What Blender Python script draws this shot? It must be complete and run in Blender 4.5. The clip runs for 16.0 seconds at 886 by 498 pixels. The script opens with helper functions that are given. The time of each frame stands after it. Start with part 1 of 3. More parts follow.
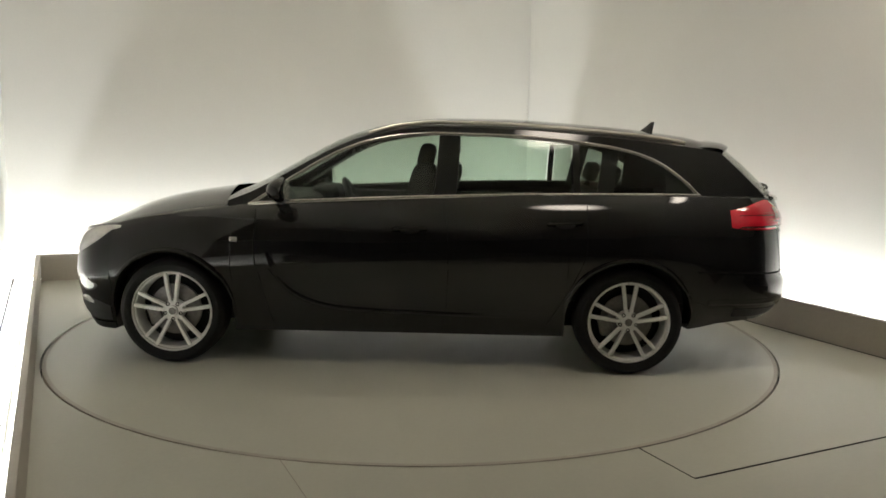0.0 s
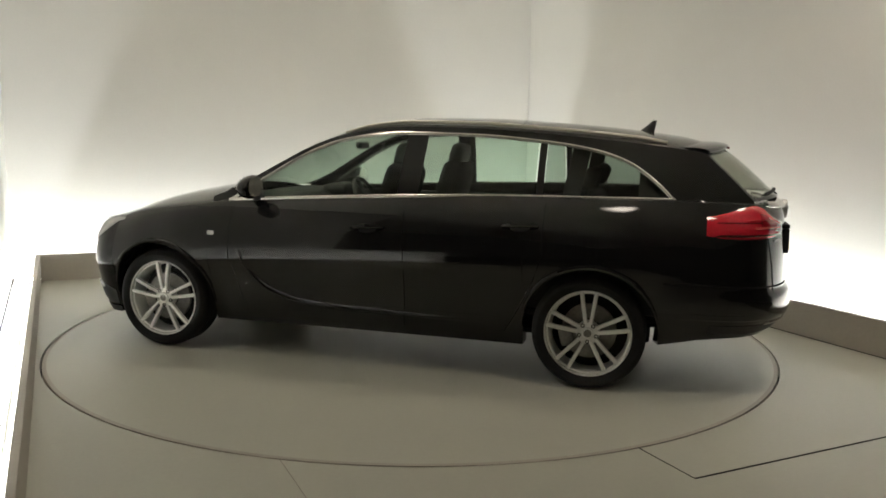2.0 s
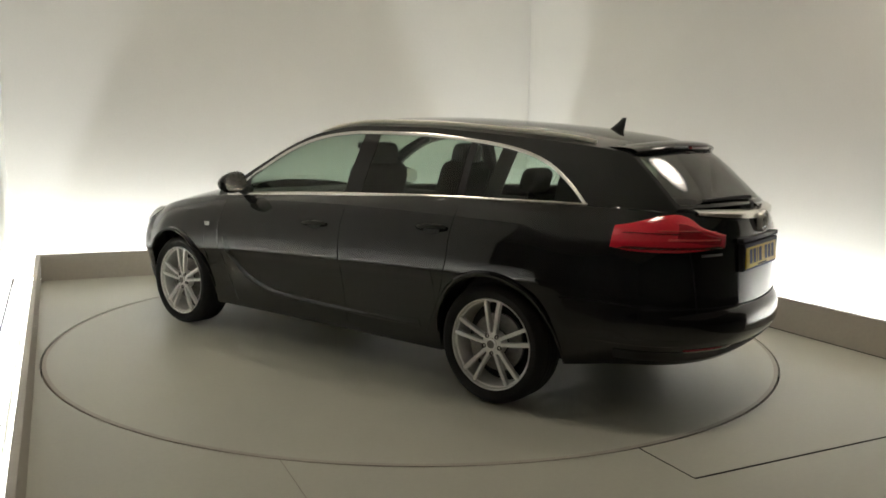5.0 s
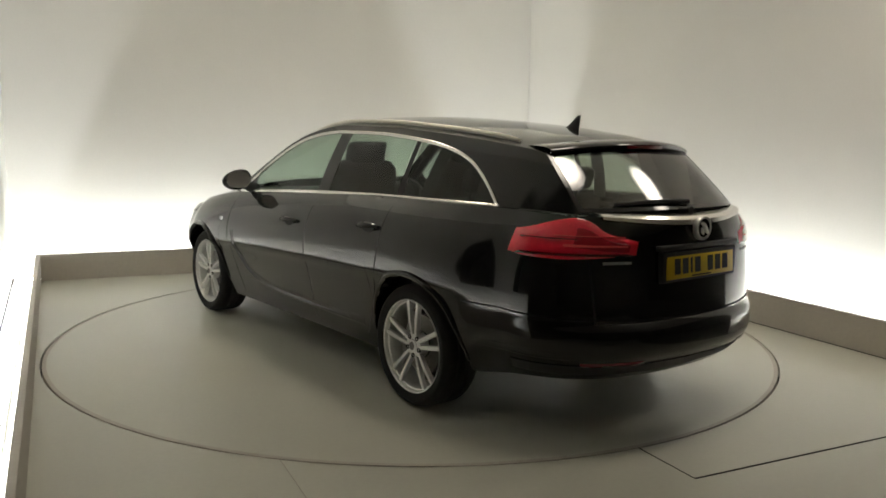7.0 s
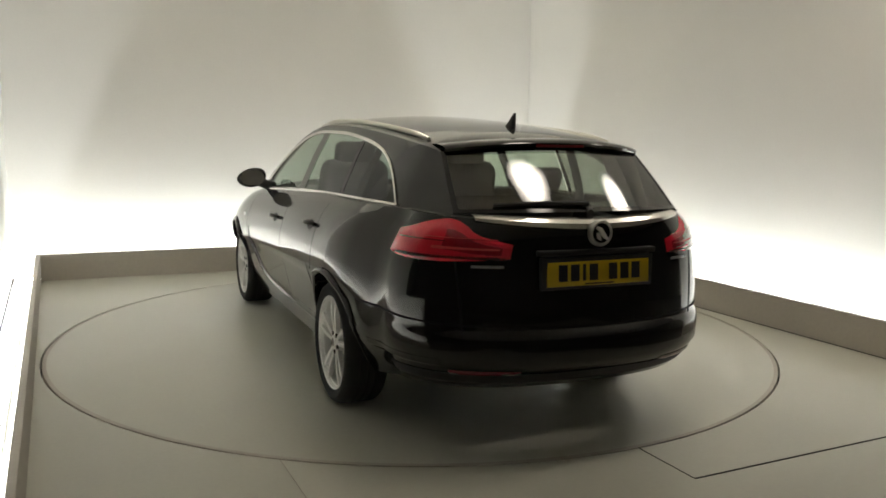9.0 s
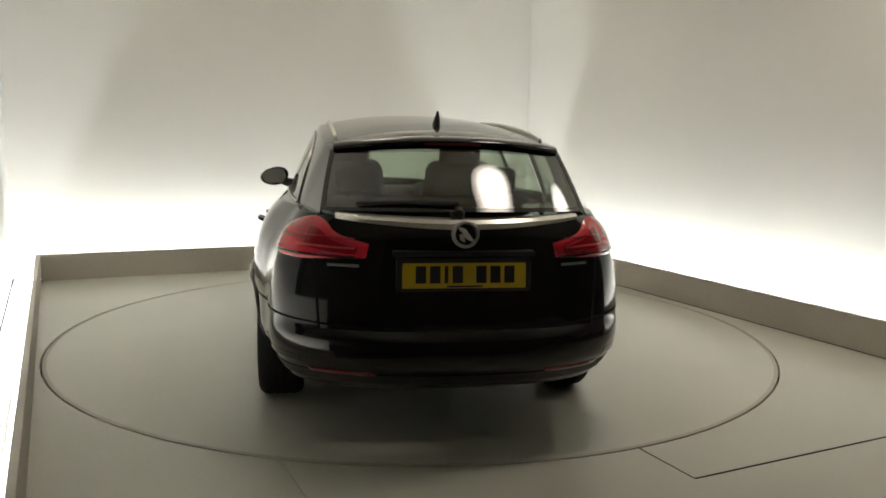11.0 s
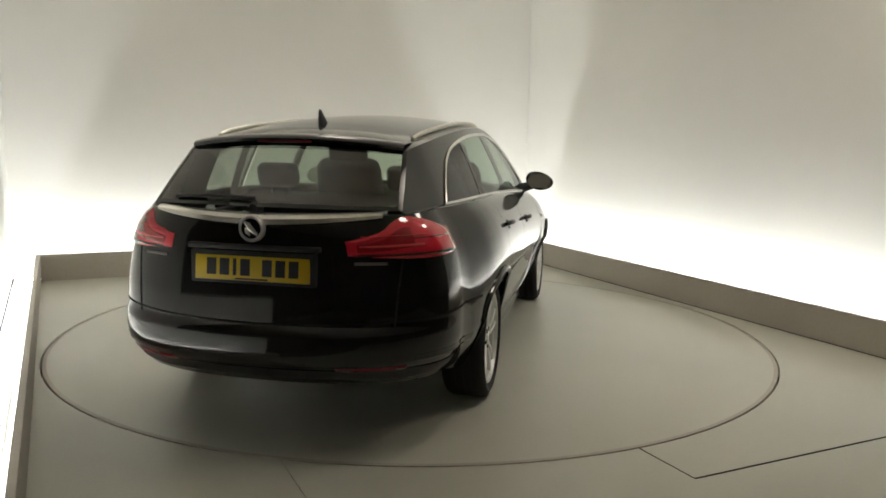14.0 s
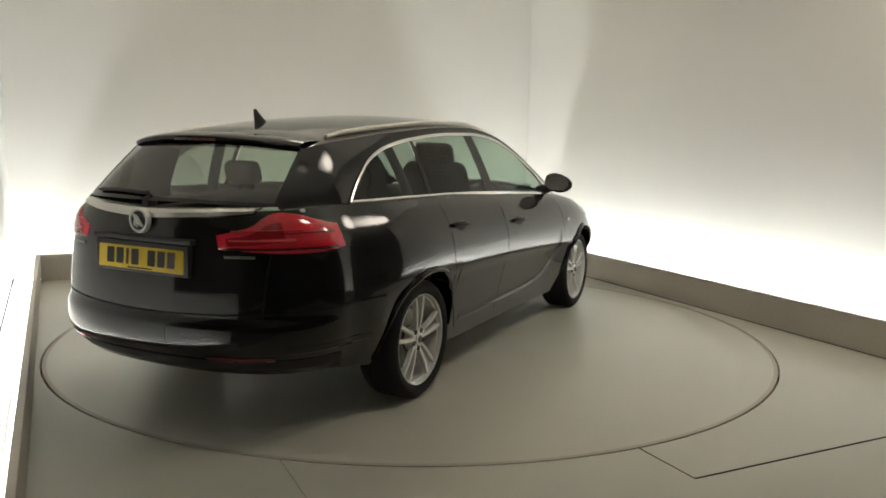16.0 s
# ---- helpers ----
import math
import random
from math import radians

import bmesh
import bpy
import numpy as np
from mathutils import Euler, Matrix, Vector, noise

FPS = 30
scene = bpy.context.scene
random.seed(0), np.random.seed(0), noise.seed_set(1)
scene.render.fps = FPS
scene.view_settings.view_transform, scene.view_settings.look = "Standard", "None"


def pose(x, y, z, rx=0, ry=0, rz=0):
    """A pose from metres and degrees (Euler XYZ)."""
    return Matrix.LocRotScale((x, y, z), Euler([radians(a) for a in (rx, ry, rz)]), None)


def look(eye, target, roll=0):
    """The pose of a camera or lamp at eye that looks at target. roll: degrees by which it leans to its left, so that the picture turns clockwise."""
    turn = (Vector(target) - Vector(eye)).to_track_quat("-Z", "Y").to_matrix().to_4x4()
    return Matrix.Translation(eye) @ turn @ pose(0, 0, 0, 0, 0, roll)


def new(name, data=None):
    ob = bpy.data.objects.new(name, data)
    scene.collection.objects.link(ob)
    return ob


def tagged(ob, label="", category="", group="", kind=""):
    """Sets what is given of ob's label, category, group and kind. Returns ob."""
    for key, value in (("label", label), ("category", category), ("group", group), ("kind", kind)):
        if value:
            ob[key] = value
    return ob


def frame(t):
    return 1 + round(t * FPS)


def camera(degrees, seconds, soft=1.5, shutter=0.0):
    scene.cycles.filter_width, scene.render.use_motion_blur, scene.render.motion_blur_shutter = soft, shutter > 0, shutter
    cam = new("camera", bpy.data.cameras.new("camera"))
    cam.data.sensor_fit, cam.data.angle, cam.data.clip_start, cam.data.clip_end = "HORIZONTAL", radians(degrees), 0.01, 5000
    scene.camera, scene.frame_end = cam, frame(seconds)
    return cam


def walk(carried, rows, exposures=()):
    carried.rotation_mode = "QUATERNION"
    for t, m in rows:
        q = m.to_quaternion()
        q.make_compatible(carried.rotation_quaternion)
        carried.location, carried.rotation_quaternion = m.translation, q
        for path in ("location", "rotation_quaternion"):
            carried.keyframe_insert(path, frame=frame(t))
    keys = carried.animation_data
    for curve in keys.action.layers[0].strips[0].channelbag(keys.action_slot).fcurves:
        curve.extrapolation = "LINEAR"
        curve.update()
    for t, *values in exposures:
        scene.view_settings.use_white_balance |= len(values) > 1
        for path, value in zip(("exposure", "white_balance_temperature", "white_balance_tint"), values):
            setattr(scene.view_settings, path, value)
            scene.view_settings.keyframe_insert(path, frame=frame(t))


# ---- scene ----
TH0, RATE = 177.185, -7.2322          # turn of the car and table, degrees and degrees a second
FLOOR_TURN = 24.0                     # turn of the room against the view

cam = camera(57.77, 16.0, soft=1.7)
EYE = Vector((0.0, -5.6887, 1.391))
YAW, DIP = radians(1.869), radians(7.9689)
AIM = EYE + Vector((math.sin(YAW) * math.cos(DIP), math.cos(YAW) * math.cos(DIP), -math.sin(DIP)))
walk(cam, [(0, look(EYE, AIM, 1.096)), (16, look(EYE, AIM, 1.096))])

# ---------------------------------------------------------------- light
scene.view_settings.exposure = 0.0
world = bpy.data.worlds.new("dim_hall")
scene.world = world
world.use_nodes = True
world.node_tree.nodes["Background"].inputs[0].default_value = (0.9, 0.95, 1.0, 1)
world.node_tree.nodes["Background"].inputs[1].default_value = 0.02

TROUGH_GLOW = 112.0                     # glow of the light troughs round the platform
LAMP_GLOW = 16.0                      # glow of the round ceiling lamps


# ---------------------------------------------------------------- helpers
def smooth_curve(points):
    """A smooth function through points (monotone cubic)."""
    p = sorted(points)
    xs = np.array([q[0] for q in p], float)
    ys = np.array([q[1] for q in p], float)
    h = np.diff(xs)
    d = np.diff(ys) / h
    m = np.zeros(len(xs))
    m[0], m[-1] = d[0], d[-1]
    for i in range(1, len(xs) - 1):
        if d[i - 1] * d[i] > 0:
            w1, w2 = 2 * h[i] + h[i - 1], h[i] + 2 * h[i - 1]
            m[i] = (w1 + w2) / (w1 / d[i - 1] + w2 / d[i])

    def f(x):
        x = min(max(x, xs[0]), xs[-1])
        i = min(int(np.searchsorted(xs, x, side="right")) - 1, len(h) - 1)
        t = (x - xs[i]) / h[i]
        return float(ys[i] * (1 + 2 * t) * (1 - t) ** 2 + h[i] * m[i] * t * (1 - t) ** 2
                     + ys[i + 1] * t * t * (3 - 2 * t) + h[i] * m[i + 1] * t * t * (t - 1))
    return f


def finish(name, bm, mat, smooth=30):
    bmesh.ops.recalc_face_normals(bm, faces=bm.faces)
    me = bpy.data.meshes.new(name)
    bm.to_mesh(me)
    bm.free()
    if smooth:
        for p in me.polygons:
            p.use_smooth = True
        me.set_sharp_from_angle(angle=radians(smooth))
    me.materials.append(mat)
    return me


def part(name, bm, mat, parent, label="", smooth=30):
    ob = new(name, finish(name, bm, mat, smooth))
    if parent is not None:
        ob.parent = parent
    return tagged(ob, label)


def share(name, mesh, parent, m):
    ob = new(name, mesh)
    ob.parent = parent
    ob.matrix_basis = m
    return ob


def from_lists(verts, faces, weld=0.0004):
    bm = bmesh.new()
    vs = [bm.verts.new(v) for v in verts]
    for f in faces:
        try:
            bm.faces.new([vs[i] for i in f])
        except ValueError:
            pass
    if weld:
        bmesh.ops.remove_doubles(bm, verts=bm.verts, dist=weld)
        bmesh.ops.dissolve_degenerate(bm, edges=bm.edges, dist=0.0002)
    return bm


def grid(rows, closed=False):
    """Faces between rows of points."""
    n = len(rows[0])
    verts = [p for r in rows for p in r]
    faces = []
    for i in range(len(rows) - 1):
        for j in range(n if closed else n - 1):
            k = (j + 1) % n
            faces.append((i * n + j, i * n + k, (i + 1) * n + k, (i + 1) * n + j))
    return verts, faces


def box(x0, x1, y0, y1, z0, z1, bevel=0.0, seg=2, bm=None):
    bm = bm or bmesh.new()
    r = bmesh.ops.create_cube(bm, size=1)
    for v in r["verts"]:
        v.co = Vector(((x0 + x1) / 2 + v.co.x * (x1 - x0), (y0 + y1) / 2 + v.co.y * (y1 - y0), (z0 + z1) / 2 + v.co.z * (z1 - z0)))
    if bevel:
        es = {e for v in r["verts"] for e in v.link_edges}
        bmesh.ops.bevel(bm, geom=list(es), offset=bevel, segments=seg, affect="EDGES", profile=0.5)
    return bm


def tube(points, radius, sides=8, flat=1.0, cap=True):
    """A round bar along points; flat squeezes it sideways to its run and up."""
    bm = bmesh.new()
    rings = []
    n = len(points)
    pts = [Vector(p) for p in points]
    for i, p in enumerate(pts):
        d = (pts[min(i + 1, n - 1)] - pts[max(i - 1, 0)]).normalized()
        up = Vector((0, 0, 1)) if abs(d.z) < 0.95 else Vector((1, 0, 0))
        s = d.cross(up).normalized()
        u = s.cross(d).normalized()
        r = radius(i / (n - 1)) if callable(radius) else radius
        rings.append([bm.verts.new(p + s * math.cos(a) * r * flat + u * math.sin(a) * r)
                      for a in (2 * math.pi * k / sides for k in range(sides))])
    for a, b in zip(rings, rings[1:]):
        for k in range(sides):
            bm.faces.new((a[k], a[(k + 1) % sides], b[(k + 1) % sides], b[k]))
    if cap:
        bm.faces.new(rings[0][::-1])
        bm.faces.new(rings[-1])
    return bm


def lathe(profile, seg=48, axis="Y"):
    """Turn (radius, height) pairs about the axis through the origin."""
    rows = []
    for k in range(seg):
        a = 2 * math.pi * k / seg
        rows.append([(r * math.cos(a), h, r * math.sin(a)) if axis == "Y" else (r * math.cos(a), r * math.sin(a), h) for r, h in profile])
    rows.append(rows[0])
    v, f = grid(rows)
    return from_lists(v, f, 0.0002)


# ---------------------------------------------------------------- materials
def material(name, color, rough=0.5, metal=0.0, coat=0.0, grain=0.0, scale=20.0, bump=0.0, stain=0.0, stain_scale=1.2, rough_var=0.0):
    m = bpy.data.materials.new(name)
    m.use_nodes = True
    nt = m.node_tree
    b = nt.nodes["Principled BSDF"]
    b.inputs["Base Color"].default_value = (*color, 1)
    b.inputs["Roughness"].default_value = rough
    b.inputs["Metallic"].default_value = metal
    b.inputs["Coat Weight"].default_value = coat
    b.inputs["Coat Roughness"].default_value = 0.06
    tc = nt.nodes.new("ShaderNodeTexCoord")
    if grain or stain or bump or rough_var:
        fine = nt.nodes.new("ShaderNodeTexNoise")
        fine.inputs["Scale"].default_value = scale
        fine.inputs["Detail"].default_value = 5
        nt.links.new(tc.outputs["Object"], fine.inputs["Vector"])
        wide = nt.nodes.new("ShaderNodeTexNoise")
        wide.inputs["Scale"].default_value = stain_scale
        wide.inputs["Detail"].default_value = 4
        nt.links.new(tc.outputs["Object"], wide.inputs["Vector"])
        a = nt.nodes.new("ShaderNodeMapRange")
        a.inputs["From Min"].default_value, a.inputs["From Max"].default_value = 0.3, 0.7
        a.inputs["To Min"].default_value, a.inputs["To Max"].default_value = 1 - grain, 1 + grain
        nt.links.new(fine.outputs[0], a.inputs["Value"])
        c = nt.nodes.new("ShaderNodeMapRange")
        c.inputs["From Min"].default_value, c.inputs["From Max"].default_value = 0.3, 0.7
        c.inputs["To Min"].default_value, c.inputs["To Max"].default_value = 1 - stain, 1 + stain
        nt.links.new(wide.outputs[0], c.inputs["Value"])
        mul = nt.nodes.new("ShaderNodeMath")
        mul.operation = "MULTIPLY"
        nt.links.new(a.outputs[0], mul.inputs[0])
        nt.links.new(c.outputs[0], mul.inputs[1])
        vm = nt.nodes.new("ShaderNodeVectorMath")
        vm.operation = "SCALE"
        vm.inputs[0].default_value = color
        nt.links.new(mul.outputs[0], vm.inputs["Scale"])
        nt.links.new(vm.outputs[0], b.inputs["Base Color"])
        if rough_var:
            rr = nt.nodes.new("ShaderNodeMapRange")
            rr.inputs["From Min"].default_value, rr.inputs["From Max"].default_value = 0.3, 0.7
            rr.inputs["To Min"].default_value, rr.inputs["To Max"].default_value = max(0, rough - rough_var), rough + rough_var
            nt.links.new(wide.outputs[0], rr.inputs["Value"])
            nt.links.new(rr.outputs[0], b.inputs["Roughness"])
        if bump:
            bp = nt.nodes.new("ShaderNodeBump")
            bp.inputs["Strength"].default_value = bump
            bp.inputs["Distance"].default_value = 0.002
            nt.links.new(fine.outputs[0], bp.inputs["Height"])
            nt.links.new(bp.outputs[0], b.inputs["Normal"])
    return m


def glowing(name, color, strength):
    m = bpy.data.materials.new(name)
    m.use_nodes = True
    b = m.node_tree.nodes["Principled BSDF"]
    b.inputs["Base Color"].default_value = (0.8, 0.8, 0.8, 1)
    b.inputs["Emission Color"].default_value = (*color, 1)
    b.inputs["Emission Strength"].default_value = strength
    return m


def clear(name, tint, base=0.06, rough=0.01):
    """A thin pane: tinted see-through with a mirror gloss."""
    m = bpy.data.materials.new(name)
    m.use_nodes = True
    nt = m.node_tree
    nt.nodes.clear()
    out = nt.nodes.new("ShaderNodeOutputMaterial")
    t = nt.nodes.new("ShaderNodeBsdfTransparent")
    t.inputs[0].default_value = (*tint, 1)
    g = nt.nodes.new("ShaderNodeBsdfGlossy")
    g.inputs["Roughness"].default_value = rough
    lw = nt.nodes.new("ShaderNodeLayerWeight")
    lw.inputs[0].default_value = 0.5
    pw = nt.nodes.new("ShaderNodeMath")
    pw.operation = "POWER"
    pw.inputs[1].default_value = 5.0
    nt.links.new(lw.outputs["Facing"], pw.inputs[0])
    f = nt.nodes.new("ShaderNodeMath")
    f.operation = "MULTIPLY_ADD"
    f.inputs[1].default_value = 1 - base
    f.inputs[2].default_value = base
    nt.links.new(pw.outputs[0], f.inputs[0])
    mix = nt.nodes.new("ShaderNodeMixShader")
    nt.links.new(f.outputs[0], mix.inputs[0])
    nt.links.new(t.outputs[0], mix.inputs[1])
    nt.links.new(g.outputs[0], mix.inputs[2])
    nt.links.new(mix.outputs[0], out.inputs[0])
    return m


WALL = material("wall_paint", (0.738, 0.722, 0.68), 0.75, grain=0.012, scale=60, bump=0.10, stain=0.02, stain_scale=0.9)
FLOOR = material("floor_vinyl", (0.545, 0.54, 0.462), 0.36, grain=0.02, scale=45, bump=0.04, stain=0.045, stain_scale=0.8, rough_var=0.02)
KERB = material("kerb_paint", (0.46, 0.425, 0.37), 0.55, grain=0.03, scale=40, bump=0.08, stain=0.05)
GAP = material("dark_gap", (0.005, 0.0045, 0.004), 0.9)
CEIL = material("ceiling_paint", (0.83, 0.775, 0.67), 0.85, grain=0.02, scale=30, stain=0.04)
HALL = material("hall_paint", (0.20, 0.19, 0.17), 0.85, grain=0.05, scale=12, stain=0.1)
TUBE = glowing("tube_glow", (0.95, 0.99, 1.0), TROUGH_GLOW)
# west tubes set dimmer only to hold down the left wall's brightness
TUBE_WEST = glowing("dim_west_tube_glow", (0.95, 0.99, 1.0), TROUGH_GLOW * 0.8)
WHITE = material("trough_white", (0.80, 0.80, 0.77), 0.6, grain=0.02, scale=40)
LAMP = glowing("lamp_diffuser", (1.0, 0.885, 0.745), LAMP_GLOW)


def fade_to_rim(m, inner, outer):
    """Dims the diffuser's emission towards its rim, to give its reflections soft edges."""
    nt = m.node_tree
    tc = nt.nodes.new("ShaderNodeTexCoord")
    flat = nt.nodes.new("ShaderNodeVectorMath")
    flat.operation = "MULTIPLY"
    flat.inputs[1].default_value = (1, 1, 0)
    nt.links.new(tc.outputs["Object"], flat.inputs[0])
    far = nt.nodes.new("ShaderNodeVectorMath")
    far.operation = "LENGTH"
    nt.links.new(flat.outputs[0], far.inputs[0])
    r = nt.nodes.new("ShaderNodeMapRange")
    r.interpolation_type = "SMOOTHSTEP"
    r.inputs["From Min"].default_value, r.inputs["From Max"].default_value = inner, outer
    r.inputs["To Min"].default_value, r.inputs["To Max"].default_value = LAMP_GLOW, LAMP_GLOW * 0.12
    nt.links.new(far.outputs["Value"], r.inputs["Value"])
    nt.links.new(r.outputs[0], m.node_tree.nodes["Principled BSDF"].inputs["Emission Strength"])


fade_to_rim(LAMP, 0.16, 0.38)
LAMP_RIM = material("lamp_rim", (0.6, 0.6, 0.58), 0.4, grain=0.05)
PAINT = material("black_paint", (0.0080, 0.0077, 0.0080), 0.42, 0.0, coat=1.0, grain=0.06, scale=400, stain=0.05, stain_scale=2, rough_var=0.015)
PAINT.node_tree.nodes["Principled BSDF"].inputs["Specular IOR Level"].default_value = 0.03
TRIM = material("black_plastic", (0.014, 0.014, 0.014), 0.55, grain=0.1, scale=200, bump=0.1)
GLOSS_BLACK = material("pillar_gloss_black", (0.008, 0.008, 0.008), 0.12, grain=0.05, scale=200)
CHROME = material("chrome", (0.84, 0.82, 0.78), 0.22, 0.8, grain=0.03, scale=80)
RAIL = material("satin_aluminium", (0.80, 0.77, 0.69), 0.34, 0.7, grain=0.04, scale=90)
ALLOY = material("alloy_silver", (0.84, 0.84, 0.82), 0.32, 0.25, grain=0.05, scale=70, stain=0.05, stain_scale=6)
STEEL = material("brake_steel", (0.22, 0.21, 0.20), 0.4, 0.9, grain=0.15, scale=60)
RUBBER = material("tyre_rubber", (0.009, 0.009, 0.009), 0.85, grain=0.15, scale=60, bump=0.3)
WELL = material("wheel_well", (0.008, 0.008, 0.008), 0.9, grain=0.2, scale=30)
CLOTH = material("seat_cloth", (0.028, 0.027, 0.026), 0.9, grain=0.15, scale=60, bump=0.08)
REFLECTOR = material("reflector_red", (0.15, 0.004, 0.013), 0.2, coat=1.0, grain=0.05, scale=60)
LINING = material("headliner_cloth", (0.36, 0.34, 0.30), 0.95, grain=0.08, scale=120, bump=0.1)
DASH = material("dash_plastic", (0.022, 0.022, 0.021), 0.6, grain=0.1, scale=150, bump=0.1)
GLASS = clear("window_glass", (0.60, 0.69, 0.62), 0.06, 0.05)
DARK_GLASS = clear("quarter_glass", (0.44, 0.50, 0.45))
REAR_GLASS = clear("rear_glass", (0.50, 0.54, 0.46), 0.16, 0.05)
RED = material("tail_red", (0.76, 0.018, 0.042), 0.10, coat=1.0, grain=0.05, scale=60)
RED_DARK = material("tail_red_dark", (0.10, 0.006, 0.008), 0.15, coat=1.0, grain=0.05, scale=60)
CRIMSON = material("tail_crimson", (0.36, 0.006, 0.018), 0.12, coat=1.0, grain=0.08, scale=60)
PALE = material("tail_pale", (0.80, 0.07, 0.08), 0.15, coat=1.0, grain=0.05, scale=60)
YELLOW = material("plate_yellow", (0.62, 0.42, 0.012), 0.35, grain=0.02, scale=80, stain=0.04)
BADGE = material("badge_metal", (0.66, 0.65, 0.63), 0.32, 0.55, grain=0.06, scale=120)
SCRIPT = material("script_metal", (0.22, 0.22, 0.21), 0.4, 0.5, grain=0.2, scale=150)
INK = material("plate_ink", (0.012, 0.012, 0.012), 0.5)
LENS = material("headlamp_lens", (0.70, 0.70, 0.69), 0.12, 0.2, coat=1.0, grain=0.1, scale=30)

# ---------------------------------------------------------------- room
ROOM = pose(0, 0, 0, 0, 0, FLOOR_TURN)
KA, KB, LA = 2.55, 2.97, -2.465         # kerb faces and the open edge of the platform
WA, WB, WL = 3.00, 3.42, -2.72         # walls
NEAR, TOP, MOUTH, SIDE = -9.0, 3.4, -2.62, -1.55
R_TABLE = 2.433


def setting(name, bm, mat, label="", category="", smooth=0):
    ob = part(name, bm, mat, None, label, smooth)
    ob.matrix_basis = ROOM
    return tagged(ob, label, category, kind="structure")


def platform():
    n = 192
    rows = [[], [], []]
    for k in range(n):
        a = 2 * math.pi * k / n
        c, s = math.cos(a), math.sin(a)
        ends = [((KA if c > 0 else LA) / c) if abs(c) > 1e-6 else 1e9, ((KB if s > 0 else -7.5) / s) if abs(s) > 1e-6 else 1e9]
        far = min(ends)
        r = R_TABLE + 0.009
        rows[0].append((r * c, r * s, -0.06))
        rows[1].append((r * c, r * s, 0.0))
        rows[2].append((far * c, far * s, 0.0))
    v, f = grid(rows, closed=True)
    bm = from_lists(v, f, 0)
    return bm


setting("floor", platform(), FLOOR, "greenish beige vinyl floor of the raised platform round the turntable", "floor")
setting("floor_base", box(-6.2, 6.2, NEAR, WB + 0.3, -0.30, -0.17), HALL, "grey concrete base under the platform", "floor")
setting("hall_floor", box(-6.2, 6.2, NEAR, MOUTH - 0.004, -0.165, -0.005), HALL, "grey concrete floor of the hall", "floor")
setting("turntable_pit", lathe([(0.0, -0.062), (R_TABLE + 0.03, -0.062)], 96, "Z"), GAP, "dark gap under the turntable edge", "floor")
for nm, x0, x1, y0, y1 in (("floor_joint_1", 0.033, 0.036, -2.80, -2.44), ("floor_joint_2", 0.035, KA, -2.804, -2.796), ("floor_joint_3", -1.492, -1.490, -2.90, -1.94)):
    setting(nm, box(x0, x1, y0, y1, -0.004, 0.0025), KERB if nm.endswith("3") else GAP, "thin dark joint between floor panels", "floor joint")

KERB_TOP = 0.245
setting("kerb_joint_east", box(KA - 0.007, KA - 0.001, MOUTH, KB - 0.01, -0.004, 0.004), GAP, "dark joint along the foot of the kerb", "floor joint")
setting("kerb_joint_north", box(LA + 0.01, KA - 0.01, KB - 0.005, KB - 0.001, -0.004, 0.004), KERB, "joint along the foot of the kerb", "floor joint")
setting("floor_joint_4", box(WL + 0.004, WL + 0.016, MOUTH, WB - 0.01, -0.046, -0.036), GAP, "thin dark joint at the foot of the white wall", "floor joint")
setting("kerb_east", box(KA, KA + 0.035, MOUTH, KB + 0.035, -0.16, KERB_TOP, 0.004), KERB, "low beige painted kerb hiding the light trough", "kerb")
setting("kerb_north", box(LA, KA - 0.002, KB, KB + 0.035, -0.16, KERB_TOP, 0.004), KERB, "low beige painted kerb hiding the light trough", "kerb")
setting("kerb_west", box(LA - 0.035, LA - 0.001, MOUTH, KB + 0.035, -0.16, KERB_TOP, 0.004), KERB, "low beige painted kerb hiding the light trough", "kerb")
# unseen boards added to keep trough light off the floor at the mouth
setting("spill_board_west", box(WL + 0.002, LA - 0.037, MOUTH + 0.002, MOUTH + 0.03, -0.04, KERB_TOP, 0.003), KERB, "unseen beige board added to block light spilling from the trough end", "trough")
setting("spill_board_east", box(KA + 0.037, WA - 0.002, MOUTH + 0.002, MOUTH + 0.03, -0.04, KERB_TOP, 0.003), KERB, "unseen beige board added to block light spilling from the trough end", "trough")
setting("trough_floor_east", box(KA + 0.037, WA, MOUTH, WB, -0.16, -0.045), WHITE, "white painted floor of the light trough", "trough")
setting("trough_floor_north", box(WL, KA + 0.035, KB + 0.037, WB, -0.16, -0.045), WHITE, "white painted floor of the light trough", "trough")
setting("trough_floor_west", box(WL, LA - 0.037, MOUTH, KB + 0.035, -0.16, -0.045), WHITE, "white painted floor of the light trough", "trough")

setting("wall_east", box(WA, WA + 0.15, MOUTH, WB + 0.15, -0.3, TOP), WALL, "smooth off-white studio wall washed by light from below", "wall")
setting("wall_north", box(WL - 0.15, WA - 0.002, WB, WB + 0.15, -0.3, TOP), WALL, "smooth off-white studio wall washed by light from below", "wall")
# full height only north of SIDE: an assumed opening darkens the tail's reflections
setting("wall_west", box(WL - 0.15, WL, SIDE, WB - 0.002, -0.3, TOP), WALL, "white studio wall close beside the light trough", "wall")
setting("wall_west_foot", box(WL - 0.15, WL, MOUTH, SIDE - 0.002, -0.3, 0.62, 0.004), WALL, "foot of the white wall, cut low to darken the car's reflections", "wall")
# unseen stretch of hall added behind that opening
setting("hall_floor_west", box(-6.2, WL - 0.152, MOUTH, SIDE + 0.15, -0.165, -0.005), HALL, "grey concrete floor of the hall", "floor")
